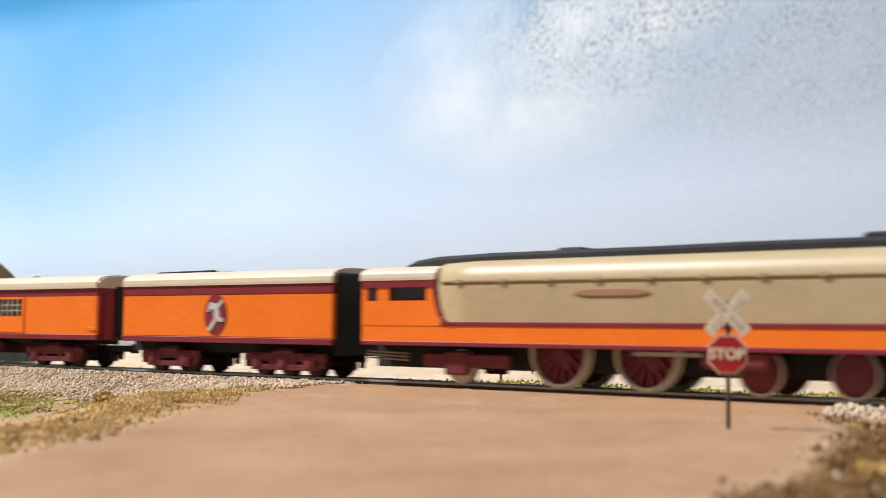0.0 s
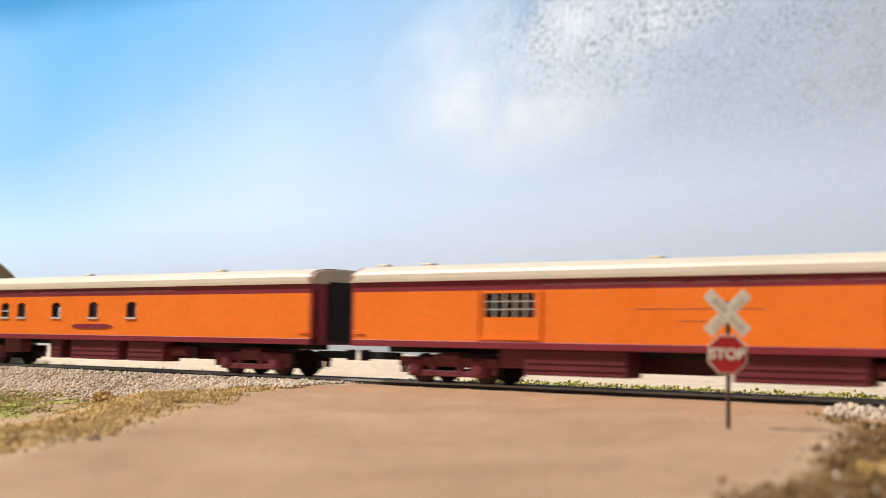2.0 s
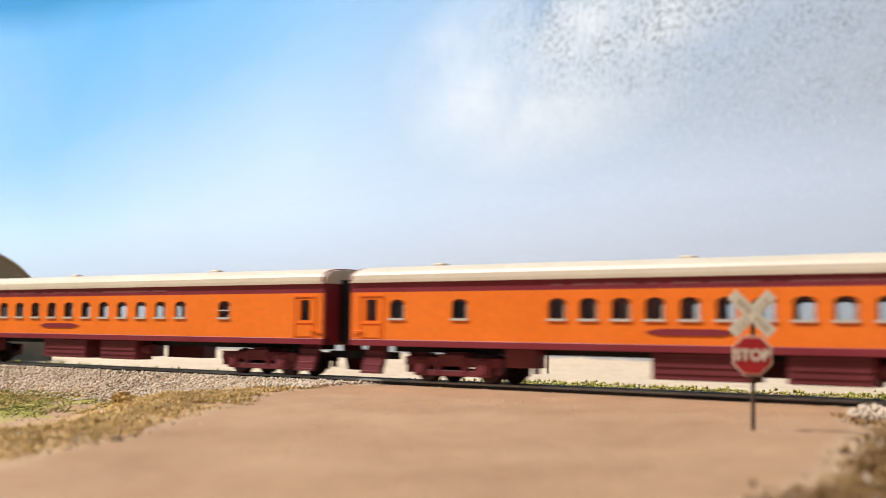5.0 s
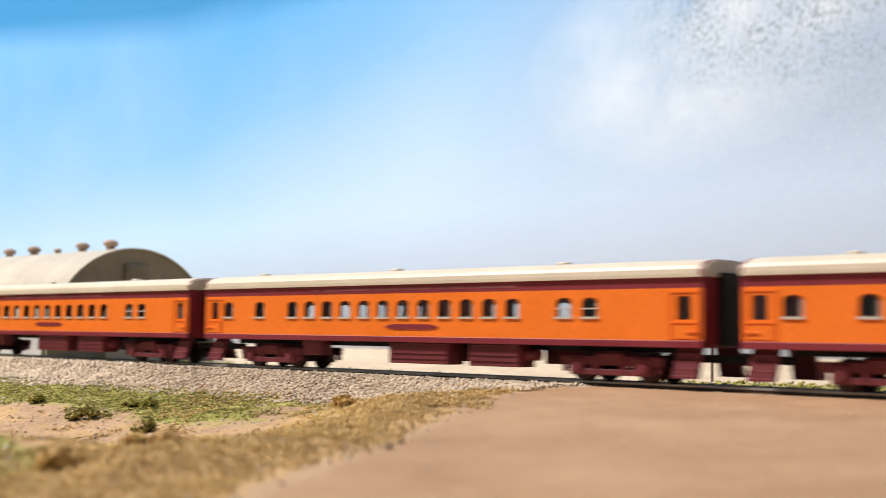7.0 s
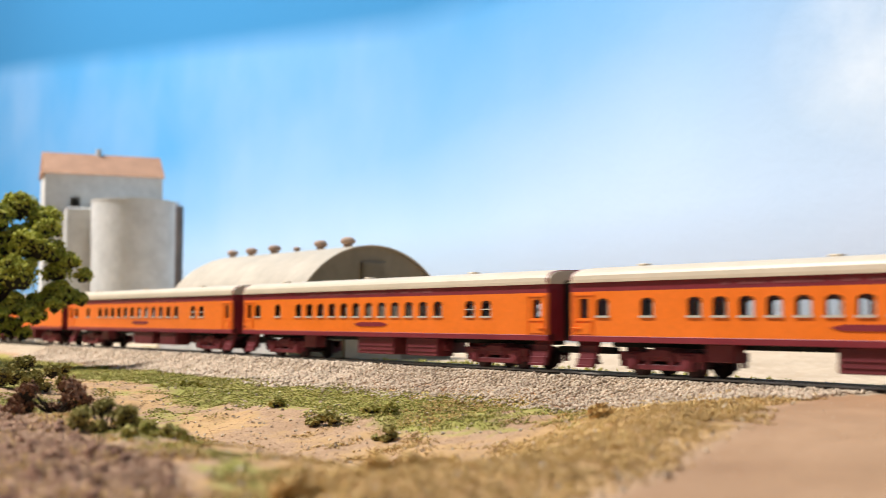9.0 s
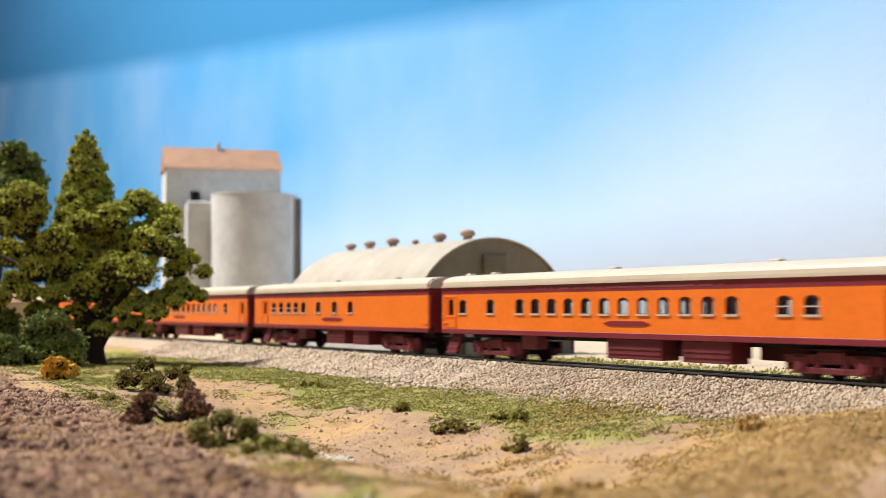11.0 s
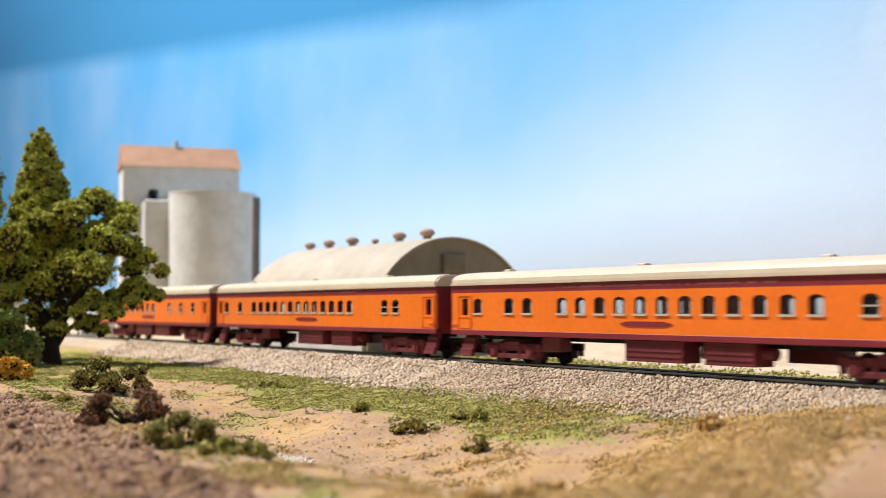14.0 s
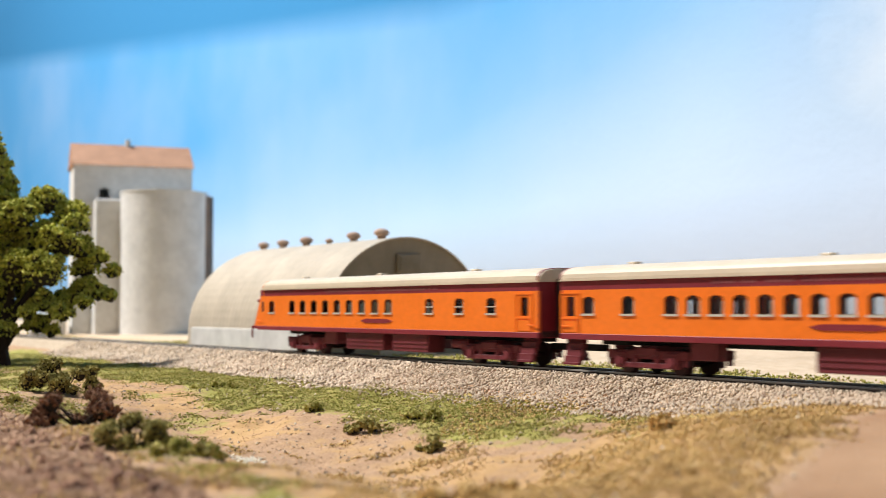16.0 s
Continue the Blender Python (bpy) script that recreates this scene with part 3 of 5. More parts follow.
    for a, b in gear:
        bm = boxes((a, b, -0.0088, -0.0030, 0.0024, SILL), bevel=0.0002)
        for i in range(1, 4):
            z = 0.0024 + (SILL - 0.0024) * i / 4
            box(bm, a + 0.0006, b - 0.0006, -0.0090, -0.0086, z - 0.0001, z + 0.0002)
        part("equipment_box", bm, M["truckred"], car)
        part("equipment_box", boxes((a + 0.012, b + 0.012, 0.0040, 0.0086, 0.0030, SILL), bevel=0.0002), M["truckred"], car)
    part("battery_box", boxes((0.0455, 0.0530, -0.0078, -0.0040, 0.0036, SILL), bevel=0.0002), M["truckred"], car)
    bm = bmesh.new()
    cyl(bm, (0.116, -0.006, 0.0052), (0.124, -0.006, 0.0052), 0.0013, 12)
    part("air_tank", bm, M["truckred"], car)
    for i in range(vents):
        x = L * (0.12 + 0.31 * i)
        part("roof_vent", boxes((x - 0.0014, x + 0.0014, -0.0022, 0.0000, CROWN - 0.0004, CROWN + 0.0006), bevel=0.0002), M["cream"], car)
    if tail:
        bm = boxes((x0 - 0.0050, x0 - 0.0022, -0.0092, 0.0092, 0.0082, 0.0088))
        box(bm, x0 - 0.0052, x0 - 0.0047, -0.0093, -0.0088, 0.0046, 0.0088)
        box(bm, x0 - 0.0052, x0 - 0.0047, 0.0088, 0.0093, 0.0046, 0.0088)
        part("rear_buffer", bm, M["maroon"], car)
        bm = bmesh.new()
        cyl(bm, (x0 + 0.0014, -0.0088, 0.0176), (x0 - 0.0004, -0.0088, 0.0176), 0.0006, 10)
        part("marker_lamp", bm, M["maroon"], car)
        coupler_gear_tail(car, x1)
    else:
        coupler_gear(car, x0, x1, bare)
    return car


def coupler_gear_tail(car, x):
    bm = boxes((x, x + 0.0018, -0.0040, 0.0040, SILL + 0.0006, 0.0220))
    part("diaphragm", bm, M["dark"], car, "black rubber gangway bellows")
    bm = boxes((x - 0.006, x + 0.0046, -0.0009, 0.0009, 0.0044, 0.0060))
    part("coupler", bm, M["dark"], car, "black knuckle coupler")


REF = 0.1716
WIN_A = (0.0155, 0.0298, *[0.0439 + 0.00707 * i for i in range(12)])
BAR_A = (0.1362, 0.1432)


def coach(L, wins=WIN_A, bars=BAR_A, doors=(0.0090, 0.1634), ref=REF):
    k = L / ref
    return passenger_car(L, [x * k for x in wins], [x * k for x in doors], "orange and maroon model coach with cream roof and windows", [x * k for x in bars], plate=0.0876 * k, gear=((0.0794 * k, 0.0990 * k), (0.1056 * k, 0.1205 * k)))


JUNCTION = (-0.1496, -0.2342, -0.4135, -0.5884, -0.7813, -0.9742, -1.1454, -1.317, -1.4903, -1.6746, -1.8297, -2.0106, -2.1889, -2.3502)


def tender(L):
    car = tagged(empty("tender"), "orange and maroon locomotive tender with round emblem", "tender", "cars of the train")
    x0, x1 = 0.0058, L - 0.0046
    part("body", boxes((x0, x1, -HALF, HALF, BELT, LETTER), bevel=0.0002), M["orange"], car, "orange tender side")
    part("letterboard", boxes((x0, x1, -HALF - 0.0001, HALF + 0.0001, LETTER, EAVE)), M["maroon"], car)
    part("side_sill", boxes((x0, x1, -HALF - 0.0002, HALF + 0.0002, SILL, BELT), bevel=0.0001), M["maroon"], car)
    bm = bmesh.new()
    extrude(bm, roof_outline(), 0, x0, x1)
    part("roof", bm, M["cream"], car, "cream rounded deck")
    bm = bmesh.new()
    for s in (-1, 1):
        cyl(bm, (x0 + 0.006, s * 0.003, CROWN + 0.0001), (x0 + 0.028, s * 0.003, CROWN + 0.0003), 0.00022, 6)
    box(bm, x0 + 0.007, x0 + 0.026, -0.003, 0.003, CROWN - 0.0003, CROWN + 0.0003)
    part("coal_hatch", bm, M["black"], car, "black hatch rails")
    part("front_curtain", boxes((x1, x1 + 0.0010, -0.0086, 0.0086, 0.0050, 0.0236), bevel=0.0004), M["black"], car, "black cab curtain")
    part("rear_curtain", boxes((x0 - 0.0005, x0, -0.0040, 0.0040, 0.0060, 0.0220)), M["dark"], car)
    for side in (-1, 1):
        t = pose(0.0415, side * HALF, 0.0142, 0, 0, 0 if side < 0 else 180)
        p = part("emblem", oval_mesh(0.0078, 0.0098, "maroon"), None, car, "maroon oval emblem")
        p.matrix_basis = t
        bm = bmesh.new()
        # a plain leaping streak of pale bars
        for a, b, r in (((-0.0020, 0.0022), (0.0010, 0.0018), 0.0008), ((0.0006, 0.0014), (0.0026, 0.0034), 0.0004), ((0.0004, 0.0020), (0.0008, -0.0010), 0.0009), ((0.0008, -0.0010), (0.0030, -0.0014), 0.0005), ((0.0002, -0.0012), (-0.0020, -0.0038), 0.0005), ((-0.0020, 0.0022), (-0.0022, 0.0006), 0.0004)):
            d = Vector((b[0] - a[0], b[1] - a[1]))
            nn = Vector((-d.y, d.x)).normalized() * r
            extrude(bm, [(a[0] + nn.x, a[1] + nn.y), (a[0] - nn.x, a[1] - nn.y), (b[0] - nn.x, b[1] - nn.y), (b[0] + nn.x, b[1] + nn.y)], 1, -0.0004, -0.00015)
        part("badge", bm, M["silver"], p, "pale abstract badge")
    truck(car, 0.022, 2, 0.0125)
    truck(car, L - 0.022, 3, 0.0170)
    part("center_sill", boxes((0.004, L - 0.004, -0.004, 0.004, 0.0050, SILL + 0.0002)), M["dark"], car)
    return car


def spoke_mesh():
    bm = bmesh.new()
    cyl(bm, (0.0010, 0, 0), (0.0061, 0, 0), 0.00042, 6, 0.0003)
    return mesh_of(bm, "spoke", M["truckred"])


def locomotive():
    """A shrouded streamlined steam engine; x runs forward from the cab's rear."""
    loco = tagged(empty("steam_locomotive"), "streamlined orange, maroon and tan model steam locomotive", "locomotive", "cars of the train")
    L = 0.172
    # shroud: a rounded barrel over straight sides, closing to a round nose
    def ring(x, k, top):
        pts = [(-HALF * k, 0.0126)]
        n = 16
        for i in range(n + 1):
            a = math.pi * (1 - i / n)
            c, s = math.cos(a), math.sin(a)
            pts.append((HALF * k * math.copysign(abs(c) ** 0.55, c), 0.0195 + (top - 0.0195) * abs(s) ** 0.85))
        pts.append((HALF * k, 0.0126))
        return [(x, y, z) for y, z in pts]
    bm = bmesh.new()
    rings = []
    for x, k, top in ((0.0245, 1, 0.0254), (0.033, 1, 0.0258), (0.12, 1, 0.0260), (0.150, 0.99, 0.0258), (0.160, 0.93, 0.0250), (0.167, 0.78, 0.0234), (0.171, 0.5, 0.0205)):
        rings.append([bm.verts.new(p) for p in ring(x, k, top)])
    for a, b in zip(rings, rings[1:]):
        for i in range(len(a) - 1):
            bm.faces.new((a[i], a[i + 1], b[i + 1], b[i]))
    bm.faces.new(rings[0]), bm.faces.new(rings[-1])
    part("shroud", bm, M["tan"], loco, "tan streamlined boiler shroud", smooth=True)
    # black top casing
    bm = bmesh.new()
    rings = []
    for x, h in ((0.011, 0.0244), (0.015, 0.0260), (0.021, 0.0267), (0.035, 0.0271), (0.075, 0.0273), (0.090, 0.0275), (0.15, 0.0275), (0.160, 0.0268)):
        rings.append([bm.verts.new((x, y, z)) for y, z in ((-0.0056, 0.0240), (-0.0054, h - 0.0008), (-0.0040, h), (0.0040, h), (0.0054, h - 0.0008), (0.0056, 0.0240))])
    for a, b in zip(rings, rings[1:]):
        for i in range(6):
            bm.faces.new((a[i], a[(i + 1) % 6], b[(i + 1) % 6], b[i]))
    bm.faces.new(rings[0]), bm.faces.new(rings[-1])
    part("top_casing", bm, M["black"], loco, "black top casing")
    part("dome", boxes((0.050, 0.056, -0.003, 0.003, 0.0268, 0.0278), bevel=0.0005), M["black"], loco)
    part("smoke_stack", boxes((0.112, 0.125, -0.004, 0.004, 0.0270, 0.0284), bevel=0.0005), M["black"], loco)
    # seam along the shroud with small brackets
    for side in (-1, 1):
        bm = boxes((0.026, 0.15, *sorted((side * (HALF - 0.0002), side * (HALF + 0.00025))), 0.0209, 0.0212))
        for x in np.arange(0.03, 0.15, 0.011):
            box(bm, x, x + 0.0012, *sorted((side * HALF, side * (HALF + 0.0005))), 0.0207, 0.0214)
        part("handrail", bm, M["tan"], loco)
        p = part("nameplate", oval_mesh(0.0166, 0.0011, "rust"), None, loco, "red brown pointed plate")
        p.matrix_basis = pose(0.0666, side * (HALF + 0.0001), 0.0184, 0, 0, 0 if side < 0 else 180)
        part("running_board", boxes((0.026, L - 0.012, *sorted((side * (HALF + 0.0002), side * (HALF - 0.0012))), 0.0119, 0.0128), bevel=0.0001), M["maroon"], loco, "maroon stripe")
        part("skirt", boxes((0.0042, L - 0.010, *sorted((side * HALF, side * (HALF - 0.0008))), 0.0086, 0.0119)), M["orange"], loco, "orange skirt")
        part("side_sill", boxes((0.0042, L - 0.010, *sorted((side * (HALF + 0.0002), side * (HALF - 0.001))), SILL + 0.0003, 0.0086), bevel=0.0001), M["maroon"], loco)
        # cab side with its sweeping front edge
        bm = wall_with_holes(0.0042, 0.0230, side * (HALF + 0.0001), -side * 0.0007, 0.0119, 0.0215, [(0.0056, 0.0086, 0.0172, 0.0206), (0.0118, 0.0222, 0.0172, 0.0206)])
        cab = part("cab_side", bm, M["orange"], loco, "orange cab side")
        bm = bmesh.new()
        y0, y1 = sorted((side * (HALF + 0.0001), side * (HALF - 0.0006)))
        extrude(bm, [(0.0230, 0.0119), (0.0282, 0.0119), (0.0268, 0.0126), (0.0256, 0.0140), (0.0248, 0.0160), (0.0242, 0.0182), (0.0236, 0.0215), (0.0230, 0.0215)], 1, y0, y1)
        part("sweep", bm, M["orange"], loco)
        bm = bmesh.new()
        curve = [(0.0236, 0.0215), (0.0242, 0.0182), (0.0248, 0.0160), (0.0256, 0.0140), (0.0268, 0.0126), (0.0282, 0.0120)]
        y0, y1 = sorted((side * (HALF + 0.0004), side * (HALF - 0.0006)))
        for (xa, za), (xb, zb) in zip(curve, curve[1:]):
            extrude(bm, [(xa, za), (xb, zb), (xb + 0.0008, zb + 0.0005), (xa + 0.0010, za + 0.0001)], 1, y0, y1)
        part("sweep_stripe", bm, M["maroon"], loco, "maroon stripe down the cab's front edge")
        part("pane", boxes((0.0052, 0.0224, *sorted((side * (HALF - 0.0004), side * (HALF - 0.0005))), 0.0175, 0.0206)), M["glass"], cab)
        part("cab_band", boxes((0.0042, 0.0236, *sorted((side * (HALF + 0.0003), side * (HALF - 0.0004))), 0.0200, 0.0215)), M["maroon"], loco)
    part("cab_interior", boxes((0.0048, 0.0238, -HALF + 0.0016, HALF - 0.0016, 0.0090, 0.0240)), M["inside"], loco)
    bm = bmesh.new()
    extrude(bm, roof_outline(eave=0.0215, crown=0.0248), 0, 0.0038, 0.0246)
    part("cab_roof", bm, M["cream"], loco, "cream cab roof")
    part("underframe", boxes((0.004, L - 0.012, -0.0040, 0.0040, 0.0030, 0.0100), bevel=0.0003), M["dark"], loco)
    part("cylinder", boxes((0.0845, 0.0975, -0.0090, -0.0050, 0.0044, 0.0082), (0.0845, 0.0975, 0.0050, 0.0090, 0.0044, 0.0082), bevel=0.0009), M["truckred"], loco)
    # trailing truck
    bm = bmesh.new()
    for s in (-1, 1):
        y = s * 0.0070
        box(bm, 0.0200, 0.0420, y - 0.0006, y + 0.0006, 0.0034, 0.0062, 0.0003)
        box(bm, 0.0258, 0.0318, y - 0.0010, y + 0.0006, 0.0018, 0.0068, 0.0004)
    tr = part("trailing_truck", bm, M["truckred"], loco)
    w = part("wheel", wheel_mesh(0.0036, 0.0015, "whitewall"), None, tr)
    w.location = (0.0290, -0.0052, 0.0036)
    # injector pipes under the cab
    bm = bmesh.new()
    for i in range(3):
        cyl(bm, (0.005, -0.0080, 0.0064 - 0.0007 * i), (0.0165, -0.0080, 0.0060 - 0.0007 * i), 0.00022, 6)
    part("pipe", bm, M["dullpipe"], loco)
    # leading truck
    bm = boxes((0.0920, 0.1145, -0.0028, 0.0028, 0.0034, 0.0058))
    lead = part("leading_truck", bm, M["dark"], loco)
    for x in (0.0947, 0.1113):
        for s in (-1, 1):
            w = part("wheel", wheel_mesh(0.0043, 0.0012, "truckred"), None, lead, "maroon disc wheel")
            w.location = (x, s * 0.0053, 0.0043)
            bm = bmesh.new()
            for rr, dd in ((0.0043, 0.0002),):
                n = 28
                o = [bm.verts.new((rr * math.cos(2 * math.pi * i / n), 0, rr * math.sin(2 * math.pi * i / n))) for i in range(n)]
                q = [bm.verts.new((rr * 0.90 * math.cos(2 * math.pi * i / n), -0.00025, rr * 0.90 * math.sin(2 * math.pi * i / n))) for i in range(n)]
                for i in range(n):
                    bm.faces.new((o[i], o[(i + 1) % n], q[(i + 1) % n], q[i]))
            tyre = part("tyre", bm, M["whitewall"], lead, "pale worn tyre")
            tyre.matrix_basis = pose(x, s * (0.0053 + 0.0007), 0.0043, 0, 0, 0 if s < 0 else 180)
    # spoked drivers
    R = 0.0067
    drivers = []
    for x in (0.0529, 0.0721):
        for s in (-1, 1):
            bm = bmesh.new()
            cyl(bm, (0, -0.0008, 0), (0, 0.0006, 0), 0.0015, 14)
            cyl(bm, (0, 0.0004, 0), (0, 0.0006, 0), 0.0060, 28)
            box(bm, -0.0016, 0.0016, -0.0006, 0.0002, -0.0034, -0.0006, 0.0003)
            n = 40
            prof = ((0.0060, -0.0007), (R, -0.0007), (R, 0.0006), (R + 0.0004, 0.0007), (0.0060, 0.0008))
            d = part("driving_wheel", bm, M["truckred"], loco, "maroon spoked driving wheel")
            bm = bmesh.new()
            rr = [[bm.verts.new((r * math.cos(2 * math.pi * i / n), y, r * math.sin(2 * math.pi * i / n))) for r, y in prof] for i in range(n)]
            for i in range(n):
                for j in range(len(prof)):
                    a, b = rr[i], rr[(i + 1) % n]
                    bm.faces.new((a[j], b[j], b[(j + 1) % 5], a[(j + 1) % 5]))
            part("tyre", bm, M["whitewall"], d, "white painted tyre")
            d.location = (x, s * 0.0054, R)
            for i in range(14):
                sp = part("spoke", cached("spoke", spoke_mesh), None, d)
                sp.matrix_basis = pose(0, 0, 0, 0, 360 * i / 14, 0)
            drivers.append((d, x, s))
    rods = []
    for s in (-1, 1):
        bm = boxes((-0.0012, 0.0204, -0.0003, 0.0003, -0.0007, 0.0007), bevel=0.0002)
        cyl(bm, (0, -0.0005, 0), (0, 0.0005, 0), 0.0014, 14)
        cyl(bm, (0.0192, -0.0005, 0), (0.0192, 0.0005, 0), 0.0016, 14)
        r = part("side_rod", bm, M["steel"], loco, "bright steel coupling rod")
        rods.append((r, s))
    part("crosshead_guide", boxes((0.0705, 0.0865, -0.0080, -0.0074, 0.0066, 0.0074), (0.0705, 0.0865, 0.0074, 0.0080, 0.0066, 0.0074)), M["steel"], loco)
    return loco, drivers, rods


loco, drivers, rods = locomotive()
TRAIN = [(loco, JUNCTION[0]), (tender(JUNCTION[0] - JUNCTION[1]), JUNCTION[1])]


def span_of(k):
    return JUNCTION[k - 1] - JUNCTION[k]


def add(k, car):
    TRAIN.append((car, JUNCTION[k]))


add(2, passenger_car(span_of(2), (), (), "orange and maroon model baggage car with barred door windows", gear=((0.052, 0.075), (0.096, 0.120)), plate=None, blank=True, grilles=((0.0425, 0.0550), (0.1245, 0.1395)), vents=3, name="baggage_car", bare=(-1, 1), inset=(0.0022, 0.0012)))
add(3, passenger_car(span_of(3), (0.0558, 0.0722, 0.0888, 0.1048), (0.0155,), "orange and maroon model buffet car with few windows", (0.0233, 0.0314, 0.0394, 0.0478), plate=0.0885, gear=((0.0690, 0.0740), (0.0785, 0.0990), (0.1030, 0.1170)), vents=4, bare=(1,), inset=(0.0, 0.0020)))
add(4, coach(span_of(4), (0.0180, 0.0350, *[0.0590 + 0.00715 * i for i in range(12)]), (0.1530, 0.1605), (0.0105, 0.1821), span_of(4)))
add(5, coach(span_of(5), (0.0151, 0.0297, 0.0374, *[0.0521 + 0.0079 * i for i in range(12)]), (0.1554,), (0.0083, 0.1830), span_of(5)))
add(6, coach(span_of(6), [x * 0.978 + 0.0002 for x in WIN_A], [x * 0.978 + 0.0004 for x in BAR_A]))
for k in (7, 8, 9):
    add(k, coach(span_of(k)))
add(10, passenger_car(span_of(10), (0.0542, 0.0678, 0.0819, 0.0950), (0.0160,), "orange and maroon model buffet car with few windows", (0.0250, 0.0325, 0.0400, 0.0470), plate=0.0800, gear=((0.0740, 0.0890), (0.0960, 0.1080)), vents=4))
add(11, coach(span_of(11), (0.0180, 0.0330, 0.0412, *[0.0561 + 0.0074 * i for i in range(12)]), (0.1505,), (0.0115, 0.1710), span_of(11)))
add(12, coach(span_of(12), (0.0145, 0.0280, *[0.0415 + 0.00655 * i for i in range(13)]), (0.1435, 0.1505), (0.0080, 0.1700), span_of(12)))
add(13, passenger_car(span_of(13), (0.0105, *[0.0255 + 0.00765 * i for i in range(9)]), (0.1515,), "orange and maroon model observation car with sloped tail", (0.1085, 0.1230, 0.1375), plate=0.080, gear=((0.061, 0.083), (0.088, 0.107)), tail=True, name="observation_car", inset=(-0.0050, 0.0)))


# ---- ground ----
def ramp(v, *pts):
    return np.interp(v, [p[0] for p in pts], [p[1] for p in pts])


def lump(x, y, s):
    """Smooth repeatable hills, about -1 to 1."""
    return (np.sin(x * s * 1.3 + 0.7 * np.sin(y * s * 0.9)) + np.sin(y * s * 1.7 + 1.3 * np.sin(x * s * 0.6 + 1)) + np.sin((x + y) * s * 0.8 + 2)) / 3


def cloud(x, y, scale, octaves=3):
    """Value noise on the plan, about -1 to 1."""
    total, gain = 0.0, 1.0
    for o in range(octaves):
        u, v = x * scale + 37.1 * o, y * scale + 11.7 * o
        i, j = np.floor(u), np.floor(v)
        fu, fv = u - i, v - j
        fu, fv = fu * fu * (3 - 2 * fu), fv * fv * (3 - 2 * fv)

        def lattice(a, b):
            h = np.sin(a * 127.1 + b * 311.7) * 43758.5453
            return (h - np.floor(h)) * 2 - 1
        top = lattice(i, j) * (1 - fu) + lattice(i + 1, j) * fu
        low = lattice(i, j + 1) * (1 - fu) + lattice(i + 1, j + 1) * fu
        total = total + gain * (top * (1 - fv) + low * fv)
        scale, gain = scale * 2.1, gain * 0.5
    return total / 1.5


def road_left(y):
    """x of the road's edge next to the ditch."""
    return ramp(y, (-0.4, 0.06), (-0.24, -0.02), (-0.139, -0.094), (-0.11, -0.109), (-0.085, -0.123), (-0.045, -0.147), (-0.02, -0.156), (0.0, -0.152), (0.2, -0.16))


def road_right(y):
    return ramp(y, (-0.4, 0.10), (-0.15, -0.012), (-0.104, -0.023), (-0.09, -0.023), (-0.05, -0.034), (-0.02, -0.045), (0.2, -0.09))


def zones(x, y):
    def step(a, w):
        return np.clip(0.5 + a / w, 0, 1)
    road = step(x - road_left(y), 0.012) * step(road_right(y) - x, 0.012) * step(0.05 - y, 0.01)
    edge = ramp(x, (-0.56, -0.118), (-0.40, -0.131), (-0.32, -0.134), (-0.267, -0.136), (-0.196, -0.141), (-0.154, -0.147), (-0.126, -0.156), (0.05, -0.30))
    field = step(edge - y + 0.004 * lump(x, y, 90), 0.012)
    bank = step(y - edge, 0.02) * step(-0.024 - y, 0.01)
    patch = 0.5 + 0.8 * cloud(x, y, 45)
    green = 0.95 * step(-0.27 - x, 0.10) * bank * patch + (1.1 * step(-0.19 - x, 0.05) * step(y + 0.070, 0.012) * step(-0.034 - y, 0.010)) * (0.85 + 0.5 * cloud(x, y, 60))
    green = np.maximum(green, (0.55 + 0.5 * cloud(x, y, 50)) * step(y - 0.030, 0.008) * step(0.080 - y, 0.02))
    band = 1 - np.clip(np.abs(y - edge - 0.008) / 0.010, 0, 1)
    green = np.maximum(green, 0.8 * band * step(-0.12 - x, 0.04) * (0.75 + 0.6 * cloud(x, y, 90)))
    grass = 0.85 * step(0.030 - np.abs(x - road_left(y) + 0.026), 0.03) * step(-0.018 - y, 0.02) + 0.75 * step(x - road_right(y), 0.02) * step(-0.03 - y, 0.02)
    grass = np.maximum(grass, (0.44 + 0.35 * cloud(x, y, 60)) * step(-0.022 - y, 0.01))
    pale = step(y - 0.078 + 0.006 * lump(x, y, 60), 0.02)
    grit = np.maximum(step(0.020 - np.abs(y), 0.006), step(y, 0.004) * step(0.030 - y, 0.01)) * (1 - road)
    verge = step(x - road_right(y) - 0.004, 0.012) * step(-0.03 - y, 0.02)
    verge = np.maximum(verge, (0.28 + 0.6 * cloud(x, y, 55)) * step(0.018 - np.abs(x - road_left(y) + 0.044), 0.02) * step(-0.085 - y, 0.02))
    return dict(verge=verge, road=road, field=field, green=green * (1 - road), grass=grass * (1 - road), pale=pale, grit=grit)


